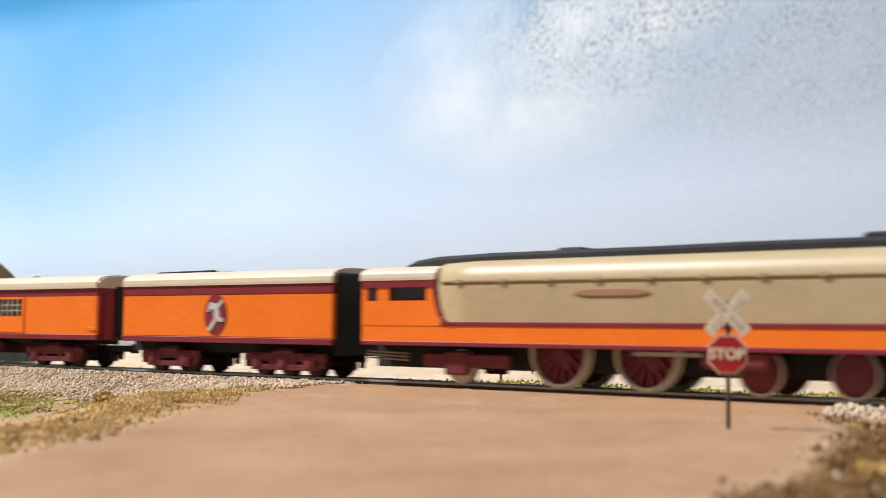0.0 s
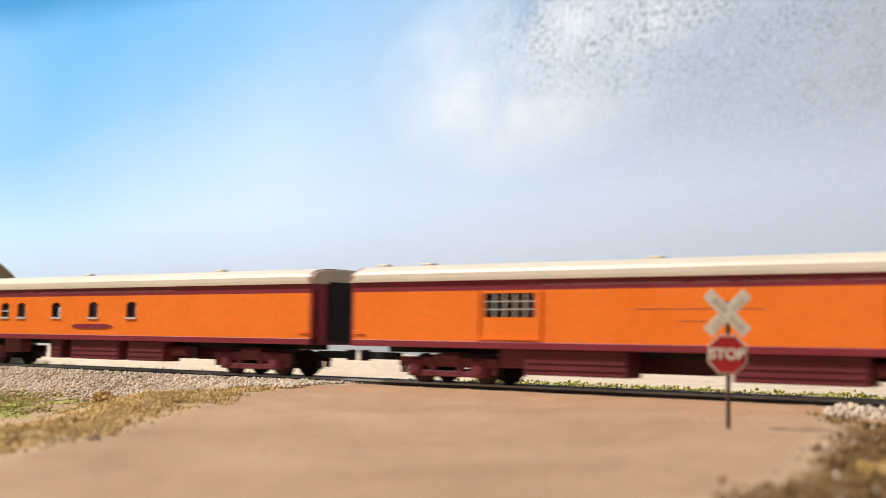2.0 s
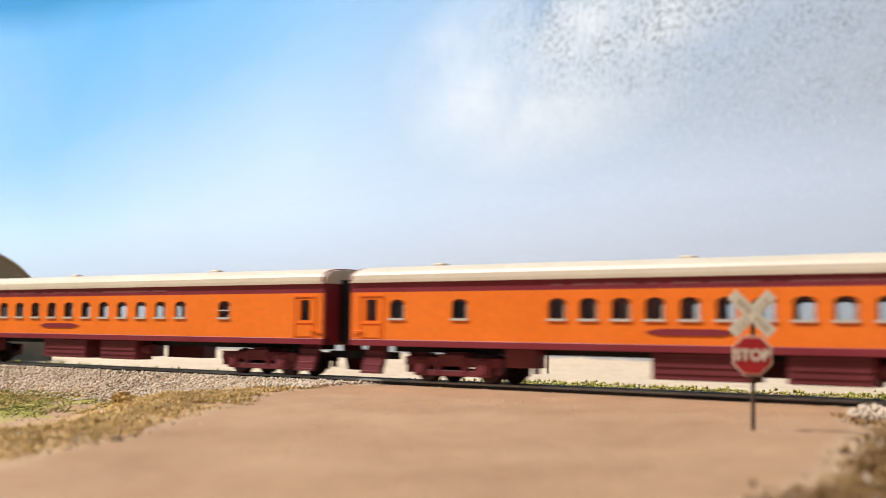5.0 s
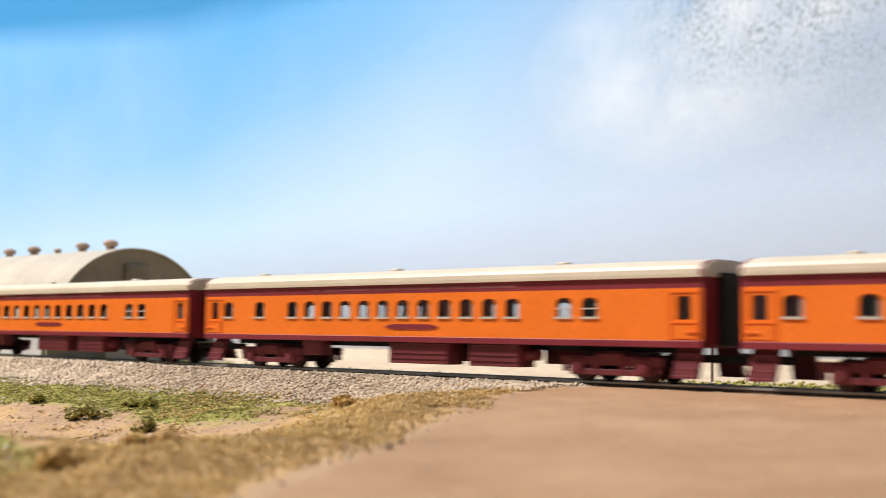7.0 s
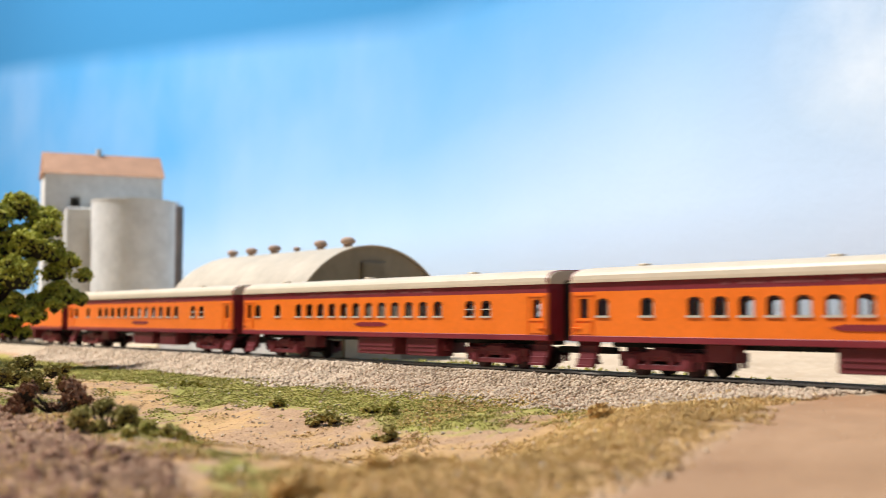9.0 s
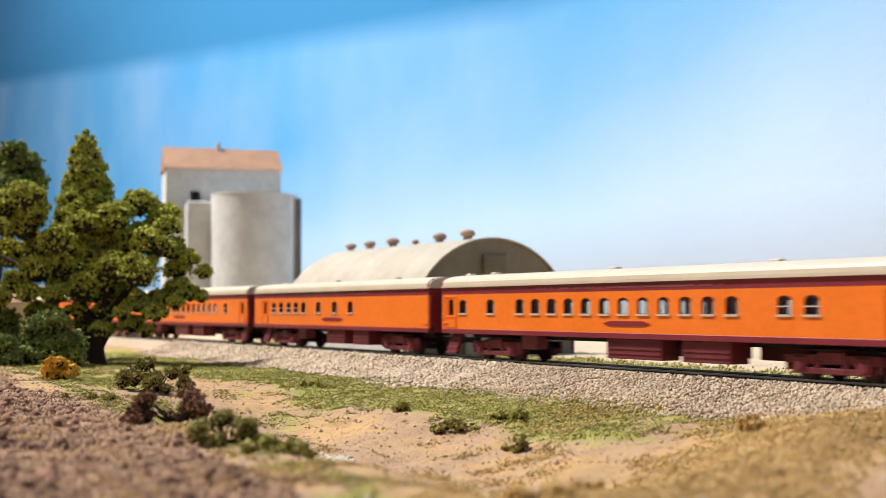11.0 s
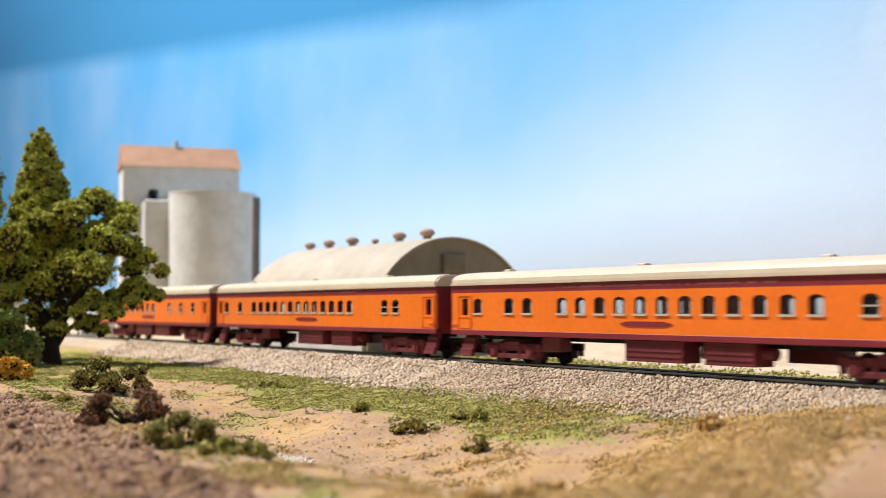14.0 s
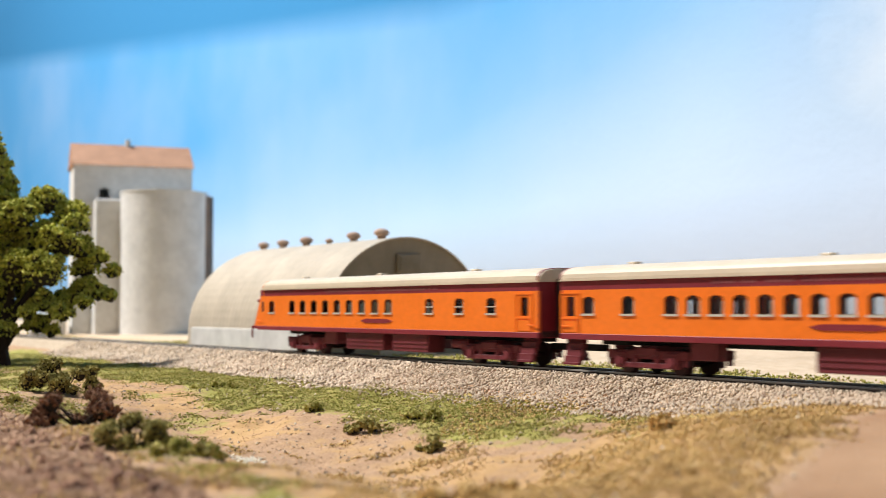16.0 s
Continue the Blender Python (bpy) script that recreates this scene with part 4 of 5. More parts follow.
def height(x, y):
    """Ground height over the plan; the rail head is at zero."""
    ditch = ramp(y, (-0.5, -0.0040), (-0.20, -0.0050), (-0.134, -0.0054), (-0.122, -0.0080), (-0.106, -0.0124), (-0.092, -0.0130), (-0.064, -0.0082), (-0.054, -0.0068), (-0.038, -0.0062), (-0.020, -0.0040), (-0.011, -0.0012), (-0.0060, -0.0009), (-0.0050, -0.0021), (0.009, -0.0021), (0.022, -0.0048), (0.06, -0.0050), (0.3, -0.0035))
    far = ramp(y, (-0.5, -0.0030), (-0.12, -0.0045), (-0.06, -0.0062), (-0.028, -0.0062), (-0.018, -0.0042), (-0.011, -0.0012), (-0.0060, -0.0009), (-0.0050, -0.0021), (0.009, -0.0021), (0.022, -0.0046), (0.06, -0.0045), (0.3, -0.0035))
    flat = ramp(y, (-0.5, -0.0110), (-0.24, -0.0085), (-0.14, -0.0060), (-0.10, -0.0044), (-0.056, -0.0021), (-0.025, -0.0014), (-0.012, -0.0010), (0.012, -0.0012), (0.03, -0.0030), (0.3, -0.0035))
    side = ramp(y, (-0.5, -0.0110), (-0.24, -0.0085), (-0.12, -0.0052), (-0.055, -0.0030), (-0.025, -0.0034), (-0.016, -0.0030), (-0.009, -0.0021), (0.009, -0.0021), (0.022, -0.0046), (0.3, -0.0035))
    w = np.clip((road_left(y) - 0.006 - x) / 0.055, 0, 1)
    w = w * w * (3 - 2 * w)
    z = flat * (1 - w) + ditch * w
    ridge = np.clip(1 - np.abs(road_left(y) - 0.024 - x) / 0.022, 0, 1) * np.clip((-0.035 - y) / 0.03, 0, 1) * np.clip((y + 0.165) / 0.03, 0, 1)
    z = z + 0.0016 * ridge * ridge * (3 - 2 * ridge)
    g = np.clip((-0.27 - x) / 0.09, 0, 1)
    z = z * (1 - g) + far * g
    r = np.clip((x - road_right(y)) / 0.02, 0, 1)
    z = z * (1 - r) + side * r
    calm = np.clip((np.abs(y) - 0.010) / 0.02, 0, 1)
    rough = np.clip(0.25 + w, 0, 1) * calm
    edge = ramp(x, (-0.56, -0.118), (-0.40, -0.131), (-0.32, -0.134), (-0.267, -0.136), (-0.196, -0.141), (-0.154, -0.147), (-0.126, -0.156), (0.05, -0.30))
    clods = np.clip((edge - y) / 0.01, 0, 1) * (0.0007 * cloud(x, y, 190) + 0.0007 * cloud(x, y, 60))
    return z + clods + rough * (0.0009 * cloud(x, y, 40) + 0.0007 * cloud(x, y, 150))


def build_ground():
    xs = np.concatenate([np.linspace(-4.6, -0.75, 70), np.linspace(-0.74, -0.36, 130), np.linspace(-0.358, 0.06, 300), np.linspace(0.07, 2.6, 80)])
    ys = np.concatenate([np.linspace(-0.75, -0.25, 30), np.linspace(-0.246, 0.06, 240), np.linspace(0.068, 0.62, 50)])
    X, Y = np.meshgrid(xs, ys)
    Z = height(X, Y)
    Z = Z + rng.normal(0, 0.00012, Z.shape) * (np.abs(Y) > 0.009)
    nx, ny = len(xs), len(ys)
    i = (np.arange(ny - 1)[:, None] * nx + np.arange(nx - 1)[None]).ravel()
    F = np.stack([i, i + 1, i + nx + 1, i + nx], 1)
    me = bpy.data.meshes.new("ground")
    me.from_pydata(np.stack([X.ravel(), Y.ravel(), Z.ravel()], 1).tolist(), [], F.tolist())
    for name, v in zones(X, Y).items():
        me.attributes.new(name, "FLOAT", "POINT").data.foreach_set("value", v.ravel().astype(np.float32))
    me.materials.append(M["ground"])
    for p in me.polygons:
        p.use_smooth = True
    return tagged(new("ground", me), "sandy model ground with a dirt road, dry grass and a ditch", "ground", kind="structure")


build_ground()


# ---- painted backdrop, curved round the far corner ----
def build_backdrop():
    plan = [(2.65 - 0.25 * i, 0.45) for i in range(29)]
    for i in range(1, 9):
        a = math.pi / 2 * i / 8
        plan.append((-4.35 - 0.5 * math.sin(a), -0.05 + 0.5 * math.cos(a)))
    plan += [(-4.85, -0.8), (-4.85, -1.4)]
    bm = bmesh.new()
    zs = [-0.06, 0.1, 0.25, 0.4, 0.6, 1.0]
    front = [[bm.verts.new((x, y, z)) for z in zs] for x, y in plan]
    back = [[bm.verts.new((x * 1.01 - 0.01, y + 0.01 if y > 0 else y, z)) for z in zs] for x, y in plan]
    for g in (front, back):
        for a, b in zip(g, g[1:]):
            for j in range(len(zs) - 1):
                bm.faces.new((a[j], b[j], b[j + 1], a[j + 1]))
    for a, b, c, d in zip(front, front[1:], back, back[1:]):
        bm.faces.new((a[-1], b[-1], d[-1], c[-1])), bm.faces.new((a[0], b[0], d[0], c[0]))
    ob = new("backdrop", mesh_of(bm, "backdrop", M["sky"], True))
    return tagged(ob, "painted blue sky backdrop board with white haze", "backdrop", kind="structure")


build_backdrop()


# ---- track ----
def build_track():
    track = tagged(empty("railway_track"), "dark model railway track on ballast", "railway track")
    x0, x1 = -2.8, 2.5
    for side in (-1, 1):
        y = side * 0.0045
        bm = boxes((x0, x1, y - 0.0003, y + 0.0003, -0.0004, 0.0), bevel=0.0)
        r = part("rail", boxes((x0, x1, y - 0.00012, y + 0.00012, -0.0011, -0.0004), (x0, x1, y - 0.0006, y + 0.0006, -0.0014, -0.0011)), M["railside"], track, "dark rail")
        part("railhead", bm, M["rail"], r, "worn railhead with its shine in the pale colour")
    tie = mesh_of(boxes((-0.0006, 0.0006, -0.0081, 0.0081, -0.0023, -0.00145), bevel=0.0001), "tie", M["tie"])
    x = -0.66
    n = 0
    while x < 0.16 and n < 290:
        if not -0.135 < x < -0.035:
            t = part("tie", tie, None, track)
            t.location = (x, 0, 0)
            n += 1
        x += 0.0034
    bm = bmesh.new()
    for x in np.arange(-2.75, -0.664, 0.0034):
        box(bm, x - 0.0006, x + 0.0006, -0.0081, 0.0081, -0.0023, -0.00145)
    tagged(part("far_ties", bm, M["tie"], track), kind="stuff")
    return track


build_track()


def ballast():
    n = 62000
    x = -0.62 + 0.72 * rng.random(n) ** 0.85
    y = np.where(rng.random(n) < 0.76, rng.normal(-0.020, 0.0100, n), rng.uniform(-0.009, 0.010, n))
    lim = ramp(x, (-0.7, -0.030), (-0.45, -0.034), (-0.30, -0.046), (-0.24, -0.046), (-0.17, -0.034), (-0.13, -0.026), (-0.04, -0.024), (0.1, -0.020)) + 0.005 * lump(x, y, 120) + 0.004 * cloud(x, y, 200)
    size = rng.uniform(0.00045, 0.00088, n) * np.where(np.abs(y) < 0.0085, 0.60, 1.0)
    z = np.where(np.abs(y) < 0.0052, -0.0018 + 0.2 * size, height(x, y) + (0.10 + 0.45 * rng.random(n)) * size)
    keep = (y > lim) & (y < 0.010) & (zones(x, y)["road"] < 0.4) & ((x < -0.04) | (y > -0.012) | (rng.random(n) < 0.4))
    close = (x > -0.32) & (x < -0.10)
    for name, solid, which, label in (("ballast", (RHOMB_V, RHOMB_F), keep & close, "loose pinkish grey ballast stones beside the track"), ("far_ballast", (CUBE_V, CUBE_F), keep & ~close, "pale ballast stones along the far track")):
        me = scatter(name, *solid, np.stack([x, y, z], 1)[which], size[which], M["ballast"], 0.08)
        tagged(new(name, me), label, "ballast", kind="stuff")
    n = 8000
    x, y = rng.uniform(-0.62, 0.12, n), rng.uniform(0.006, 0.032, n)
    size = rng.uniform(0.0005, 0.0011, n)
    me = scatter("cinders", CUBE_V, CUBE_F, np.stack([x, y, height(x, y) + 0.3 * size], 1), size, M["cinder"], 0.1)
    tagged(new("cinders", me), "dark cinder ballast behind the track", "ballast", kind="stuff")


ballast()


def turf(name, label, zone, mat, count, size, xr, yr, stretch=1.0, thresh=0.35, power=1.0, pile=0.0008):
    x = xr[0] + (xr[1] - xr[0]) * rng.random(count) ** power
    y = rng.uniform(*yr, count)
    z = height(x, y)
    zz = zones(x, y)
    w = zz[zone] + 0.5 * cloud(x, y, 160) * (zz[zone] > 0.05)
    keep = (w > thresh + 0.3 * rng.random(count)) & (np.abs(y) > 0.013)
    sizes = size[0] + (size[1] - size[0]) * rng.random(count) ** 2
    lift = np.clip(cloud(x, y, 320), 0, 1) * pile
    places = np.stack([x, y, z + sizes * rng.uniform(0.0, 0.8, count) + lift * rng.random(count)], 1)
    ob = new(name, scatter(name, TET_V, TET_F, places[keep], sizes[keep], mat, 0.15, stretch))
    tagged(ob, label, "ground cover", kind="stuff")


turf("dry_grass", "dry tan turf beside the dirt road", "grass", M["tuft_tan"], 200000, (0.00018, 0.00052), (-0.26, -0.03), (-0.17, -0.014), 0.6, thresh=0.42)
turf("verge_grass", "brownish dry turf on the verge behind the road sign", "verge", M["tuft_verge"], 28000, (0.00022, 0.0006), (-0.05, 0.07), (-0.17, -0.014))
turf("green_grass", "green turf on the ditch bank", "green", M["tuft_green"], 300000, (0.00016, 0.00048), (-0.62, -0.12), (-0.155, -0.02), 0.6, power=0.7, thresh=0.30)
turf("far_grass", "low green turf behind the track", "green", M["tuft_green"], 30000, (0.0003, 0.0009), (-0.7, 0.12), (0.028, 0.085), thresh=0.10, pile=0.0014)
turf("stubble", "brown stubble of a ploughed field", "field", M["tuft_brown"], 190000, (0.00016, 0.00042), (-0.52, -0.10), (-0.19, -0.05), 1.7, power=0.6)


def field_clods():
    n = 14000
    x, y = -0.50 + 0.40 * rng.random(n) ** 0.7, rng.uniform(-0.19, -0.10, n)
    size = 0.0003 + 0.0010 * rng.random(n) ** 6
    keep = (zones(x, y)["field"] > 0.6) & (cloud(x, y, 110) + 0.6 * rng.random(n) > 0.12)
    me = scatter("field_clods", CUBE_V, CUBE_F, np.stack([x, y, height(x, y) + 0.35 * size], 1)[keep], size[keep], M["clod"], 0.12)
    tagged(new("field_clods", me), "dark brown clods of ploughed soil", "soil", kind="stuff")


field_clods()


GRIT = (-0.2347, -0.1030)


def pebbles():
    pieces = []
    for _ in range(3000):
        x, y = rng.uniform(-0.36, 0.02), rng.uniform(-0.17, -0.02)
        s = rng.uniform(0.0002, 0.0006) * (0.3 if zones(np.array([x]), np.array([y]))["road"][0] > 0.5 else 1)
        pieces.append(stone(np.array((x, y, height(np.array(x), np.array(y)) + s * 0.2)), s))
    for x, y, s in ((-0.1095, -0.1090, 0.0008), (-0.1120, -0.1080, 0.0006)):
        pieces.append(stone(np.array((x, y, height(np.array(x), np.array(y)) + s * 0.2)), s))
    n = 20000
    x, y = rng.uniform(-0.36, -0.12, n), rng.uniform(-0.135, -0.03, n)
    z, zz = height(x, y), zones(x, y)
    keep = (zz["road"] < 0.3) & (zz["field"] < 0.5)
    size = rng.uniform(0.00010, 0.00030, n)
    me = scatter("soil_crumbs", TET_V, TET_F, np.stack([x, y, z + 0.1 * size], 1)[keep], size[keep], M["soil_crumb"], 0.15, 0.5)
    tagged(new("soil_crumbs", me), "fine crumbs of sandy soil in the ditch", "soil", kind="stuff")
    n = 170
    x, y = rng.normal(GRIT[0], 0.0035, n), rng.normal(GRIT[1], 0.0012, n)
    size = rng.uniform(0.00015, 0.00045, n)
    me = scatter("white_grit", CUBE_V, CUBE_F, np.stack([x, y, height(x, y) + 0.2 * size], 1), size, M["signwhite"], 0.1)
    tagged(new("white_grit", me), "spilled white grit on the ditch floor", "grit", kind="stuff")
    tagged(new("pebbles", scatter_mesh("pebbles", pieces, M["ballast"])), "small loose pebbles on sandy soil", "pebbles", kind="stuff")


pebbles()


# ---- plants ----
def flakes(c, r, n, size, under):
    """Foam flakes over a lumpy ball, thinned below to imitate shade; returns vertices and faces."""
    d = rng.normal(size=(int(n * 1.7), 3))
    d /= np.linalg.norm(d, axis=1)[:, None]
    d = d[(d[:, 2] > 0.08 + 0.25 * rng.random(len(d))) | (rng.random(len(d)) < under + 0.30 * np.clip(1 - np.abs(d[:, 2] + 0.1) * 2, 0, 1))][:n]
    k = r * rng.uniform(0.74, 1.16, len(d)) * (1 + 0.20 * np.sin(7 * d[:, 0] + c[0] * 900) * np.cos(6 * d[:, 2] + c[2] * 700) + 0.16 * np.sin(15 * d[:, 1] + c[1] * 800) * np.sin(13 * d[:, 0] + c[2] * 500))
    p = np.array(c) + d * k[:, None] * np.array((1, 1, 0.86))
    v = TET_V[None] * rng.uniform(0.5, 1.3, (len(d), 4, 1)) * rng.uniform(*size, len(d))[:, None, None]
    q = rng.normal(size=(len(d), 3, 3))
    q = np.linalg.qr(q)[0]
    v = np.einsum("nij,nkj->nki", q, v) + p[:, None]
    f = TET_F[None] + 4 * np.arange(len(d))[:, None, None]
    return v.reshape(-1, 3), f.reshape(-1, 3)


BALL = bmesh.new()
bmesh.ops.create_icosphere(BALL, subdivisions=2, radius=1.0)
BALL_V = np.array([v.co[:] for v in BALL.verts])
BALL_F = np.array([[v.index for v in f.verts] for f in BALL.faces])
BALL.free()


def grow(name, label, base, limbs, clumps, mat, trunk_r, category="tree", flake_size=(0.0005, 0.0010), density=1.0, group="", under=0.05):
    """A tree or shrub: tapered trunk and limbs, and a crown of foam clumps."""
    thing = tagged(empty(name), label, category, group)
    base = Vector(base)
    thing.location = base
    if limbs:
        bm = bmesh.new()
        for a, b, r1, r2 in limbs:
            a, b = Vector(a), Vector(b)
            mid = (a + b) / 2 + Vector(rng.normal(0, 0.06 * (b - a).length, 3))
            cyl(bm, a, mid, r1 * trunk_r, 9, (r1 + r2) / 2 * trunk_r)
            cyl(bm, mid, b, (r1 + r2) / 2 * trunk_r, 9, r2 * trunk_r)
        part("trunk", bm, M["bark"], thing, "dark rough trunk and limbs")
    pieces, inner = [], []
    mean = (flake_size[0] + flake_size[1]) / 2
    for c, r in clumps:
        n = int(density * 12.6 * r * r / (0.55 * mean * mean)) + 12
        pieces.append(flakes(c, r, n, flake_size, under))
        # dark core stands in for twigs and the shade inside and under the crown
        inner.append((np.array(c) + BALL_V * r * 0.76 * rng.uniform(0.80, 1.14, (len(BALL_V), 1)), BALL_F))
    part("crown_core", scatter_mesh("crown_core", inner, M["core"]), None, thing, "dark inner twig mass that holds the crown's shade")
    part("crown", scatter_mesh("crown", pieces, mat), None, thing)
    return thing


# axes for the trees: across the camera's view and along it
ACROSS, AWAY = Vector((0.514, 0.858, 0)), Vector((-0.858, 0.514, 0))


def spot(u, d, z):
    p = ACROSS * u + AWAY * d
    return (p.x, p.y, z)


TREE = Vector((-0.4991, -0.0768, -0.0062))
K = 4685   # crown units in one metre, about one pixel each from the camera


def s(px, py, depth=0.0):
    """A place in a crown, from offsets across the camera's view and up in crown units."""
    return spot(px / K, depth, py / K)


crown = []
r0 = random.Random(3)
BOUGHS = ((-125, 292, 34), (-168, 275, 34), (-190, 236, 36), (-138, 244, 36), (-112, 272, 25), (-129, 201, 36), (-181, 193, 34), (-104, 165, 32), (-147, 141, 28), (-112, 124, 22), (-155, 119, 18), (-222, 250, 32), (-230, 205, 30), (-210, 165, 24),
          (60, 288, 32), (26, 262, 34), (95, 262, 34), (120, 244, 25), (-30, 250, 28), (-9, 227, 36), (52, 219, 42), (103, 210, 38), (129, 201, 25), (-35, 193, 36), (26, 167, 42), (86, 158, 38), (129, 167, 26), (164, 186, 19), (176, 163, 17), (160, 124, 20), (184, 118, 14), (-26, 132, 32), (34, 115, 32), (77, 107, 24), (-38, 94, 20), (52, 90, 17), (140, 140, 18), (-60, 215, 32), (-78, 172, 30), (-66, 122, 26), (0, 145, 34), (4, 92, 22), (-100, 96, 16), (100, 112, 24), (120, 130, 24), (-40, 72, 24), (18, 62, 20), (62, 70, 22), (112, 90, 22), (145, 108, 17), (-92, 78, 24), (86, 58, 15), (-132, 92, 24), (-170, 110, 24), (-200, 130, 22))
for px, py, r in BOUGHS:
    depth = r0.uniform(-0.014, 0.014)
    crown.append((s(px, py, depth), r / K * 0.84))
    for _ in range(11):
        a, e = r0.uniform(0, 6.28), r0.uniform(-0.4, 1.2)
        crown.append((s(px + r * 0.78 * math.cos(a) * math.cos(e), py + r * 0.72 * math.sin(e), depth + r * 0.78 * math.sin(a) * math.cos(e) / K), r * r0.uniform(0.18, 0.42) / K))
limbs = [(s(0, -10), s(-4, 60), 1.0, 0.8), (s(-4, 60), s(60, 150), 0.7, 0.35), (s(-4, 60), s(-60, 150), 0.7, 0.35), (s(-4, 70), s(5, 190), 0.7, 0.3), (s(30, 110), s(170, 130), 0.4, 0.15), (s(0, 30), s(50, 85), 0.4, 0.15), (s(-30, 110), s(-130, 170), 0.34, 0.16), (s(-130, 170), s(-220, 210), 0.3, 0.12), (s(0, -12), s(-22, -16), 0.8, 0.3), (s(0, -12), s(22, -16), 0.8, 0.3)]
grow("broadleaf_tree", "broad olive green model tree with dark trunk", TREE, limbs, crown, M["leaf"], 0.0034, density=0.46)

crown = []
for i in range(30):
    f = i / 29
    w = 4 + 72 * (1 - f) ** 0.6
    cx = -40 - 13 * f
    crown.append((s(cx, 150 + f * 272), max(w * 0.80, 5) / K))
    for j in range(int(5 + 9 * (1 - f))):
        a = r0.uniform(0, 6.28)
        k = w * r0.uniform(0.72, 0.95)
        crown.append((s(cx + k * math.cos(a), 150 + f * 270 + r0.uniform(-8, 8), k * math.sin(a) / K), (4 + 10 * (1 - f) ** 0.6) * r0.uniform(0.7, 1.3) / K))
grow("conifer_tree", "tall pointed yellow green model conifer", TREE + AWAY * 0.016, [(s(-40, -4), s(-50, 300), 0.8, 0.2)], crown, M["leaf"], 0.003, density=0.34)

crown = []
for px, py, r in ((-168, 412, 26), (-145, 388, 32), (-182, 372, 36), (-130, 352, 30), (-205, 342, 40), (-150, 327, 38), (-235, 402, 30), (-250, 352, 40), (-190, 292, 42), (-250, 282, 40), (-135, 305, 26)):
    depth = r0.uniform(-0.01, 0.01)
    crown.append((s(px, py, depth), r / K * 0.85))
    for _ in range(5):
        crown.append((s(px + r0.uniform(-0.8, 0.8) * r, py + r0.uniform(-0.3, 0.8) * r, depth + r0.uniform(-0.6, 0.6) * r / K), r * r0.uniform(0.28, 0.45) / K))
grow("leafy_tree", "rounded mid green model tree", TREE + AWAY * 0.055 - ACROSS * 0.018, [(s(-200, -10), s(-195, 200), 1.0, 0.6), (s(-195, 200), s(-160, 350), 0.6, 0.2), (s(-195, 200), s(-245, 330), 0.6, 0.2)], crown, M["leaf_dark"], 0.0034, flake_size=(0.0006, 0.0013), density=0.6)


def shrub(name, label, x, y, mat, rows, category="shrub", size=(0.0006, 0.0014), density=0.7, twigs=0):
    z = float(height(np.array(x), np.array(y)))
    limbs = []
    for i in range(twigs):
        a = r0.uniform(0, 6.28)
        q = r0.uniform(0.002, 0.006)
        limbs.append(((0, 0, 0), (q * math.cos(a), q * math.sin(a), q * r0.uniform(0.4, 1.1)), 1.0, 0.3))
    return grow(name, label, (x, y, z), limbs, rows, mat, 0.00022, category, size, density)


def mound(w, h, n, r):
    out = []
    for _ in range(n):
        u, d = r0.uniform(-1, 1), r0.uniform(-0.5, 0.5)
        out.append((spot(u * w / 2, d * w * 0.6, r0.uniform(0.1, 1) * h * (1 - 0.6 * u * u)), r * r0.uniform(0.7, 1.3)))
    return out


shrub("bush", "large dark green bush under the trees", -0.520, -0.112, M["leaf_dark"], mound(0.026, 0.017, 16, 0.005), density=0.6, size=(0.0004, 0.0010))
shrub("bush", "olive green bush under the trees", -0.505, -0.100, M["leaf_bush"], mound(0.018, 0.013, 12, 0.0038), density=0.6, size=(0.0004, 0.0010))
shrub("bush", "grey green bush behind the trees", -0.59, -0.135, M["leaf_dark"], mound(0.04, 0.016, 14, 0.007), density=0.6, size=(0.0006, 0.0015))
shrub("bush", "mid green bush at the field's corner", -0.4723, -0.0998, M["leaf_dark"], mound(0.022, 0.015, 16, 0.0042), density=0.6, size=(0.0004, 0.0010))
shrub("bush", "bright green bush at the field's corner", -0.4669, -0.1142, M["leaf_dark"], mound(0.018, 0.009, 12, 0.0034), density=0.6, size=(0.0004, 0.0010))
shrub("flower_bush", "small yellow flowering bush beside the field", -0.3747, -0.1206, M["leaf_yellow"], mound(0.007, 0.0066, 18, 0.0016), density=0.8, size=(0.0005, 0.0011))
shrub("low_shrub", "dusty olive shrub with bare twigs", -0.3407, -0.1039, M["leaf_bush"], mound(0.019, 0.0085, 20, 0.0019), twigs=16, size=(0.0003, 0.0007), density=0.5)
shrub("dry_shrub", "dry brown shrub with bare twigs", -0.2367, -0.1329, M["leaf_dry"], mound(0.013, 0.0058, 14, 0.0015), twigs=34, size=(0.00025, 0.0006), density=0.4)
shrub("low_shrub", "olive shrub beside a dry one", -0.2066, -0.1339, M["leaf_bush"], mound(0.010, 0.0045, 9, 0.0015), twigs=14, size=(0.0003, 0.0007), density=0.5)
shrub("green_tuft", "small green weed on the ditch bank", -0.2418, -0.0731, M["leaf_bush"], mound(0.009, 0.0022, 12, 0.0009), size=(0.0003, 0.0009))
shrub("green_tuft", "small green weed on the bare soil", -0.2140, -0.0770, M["leaf_bush"], mound(0.0036, 0.0024, 7, 0.0007), size=(0.0003, 0.0009))
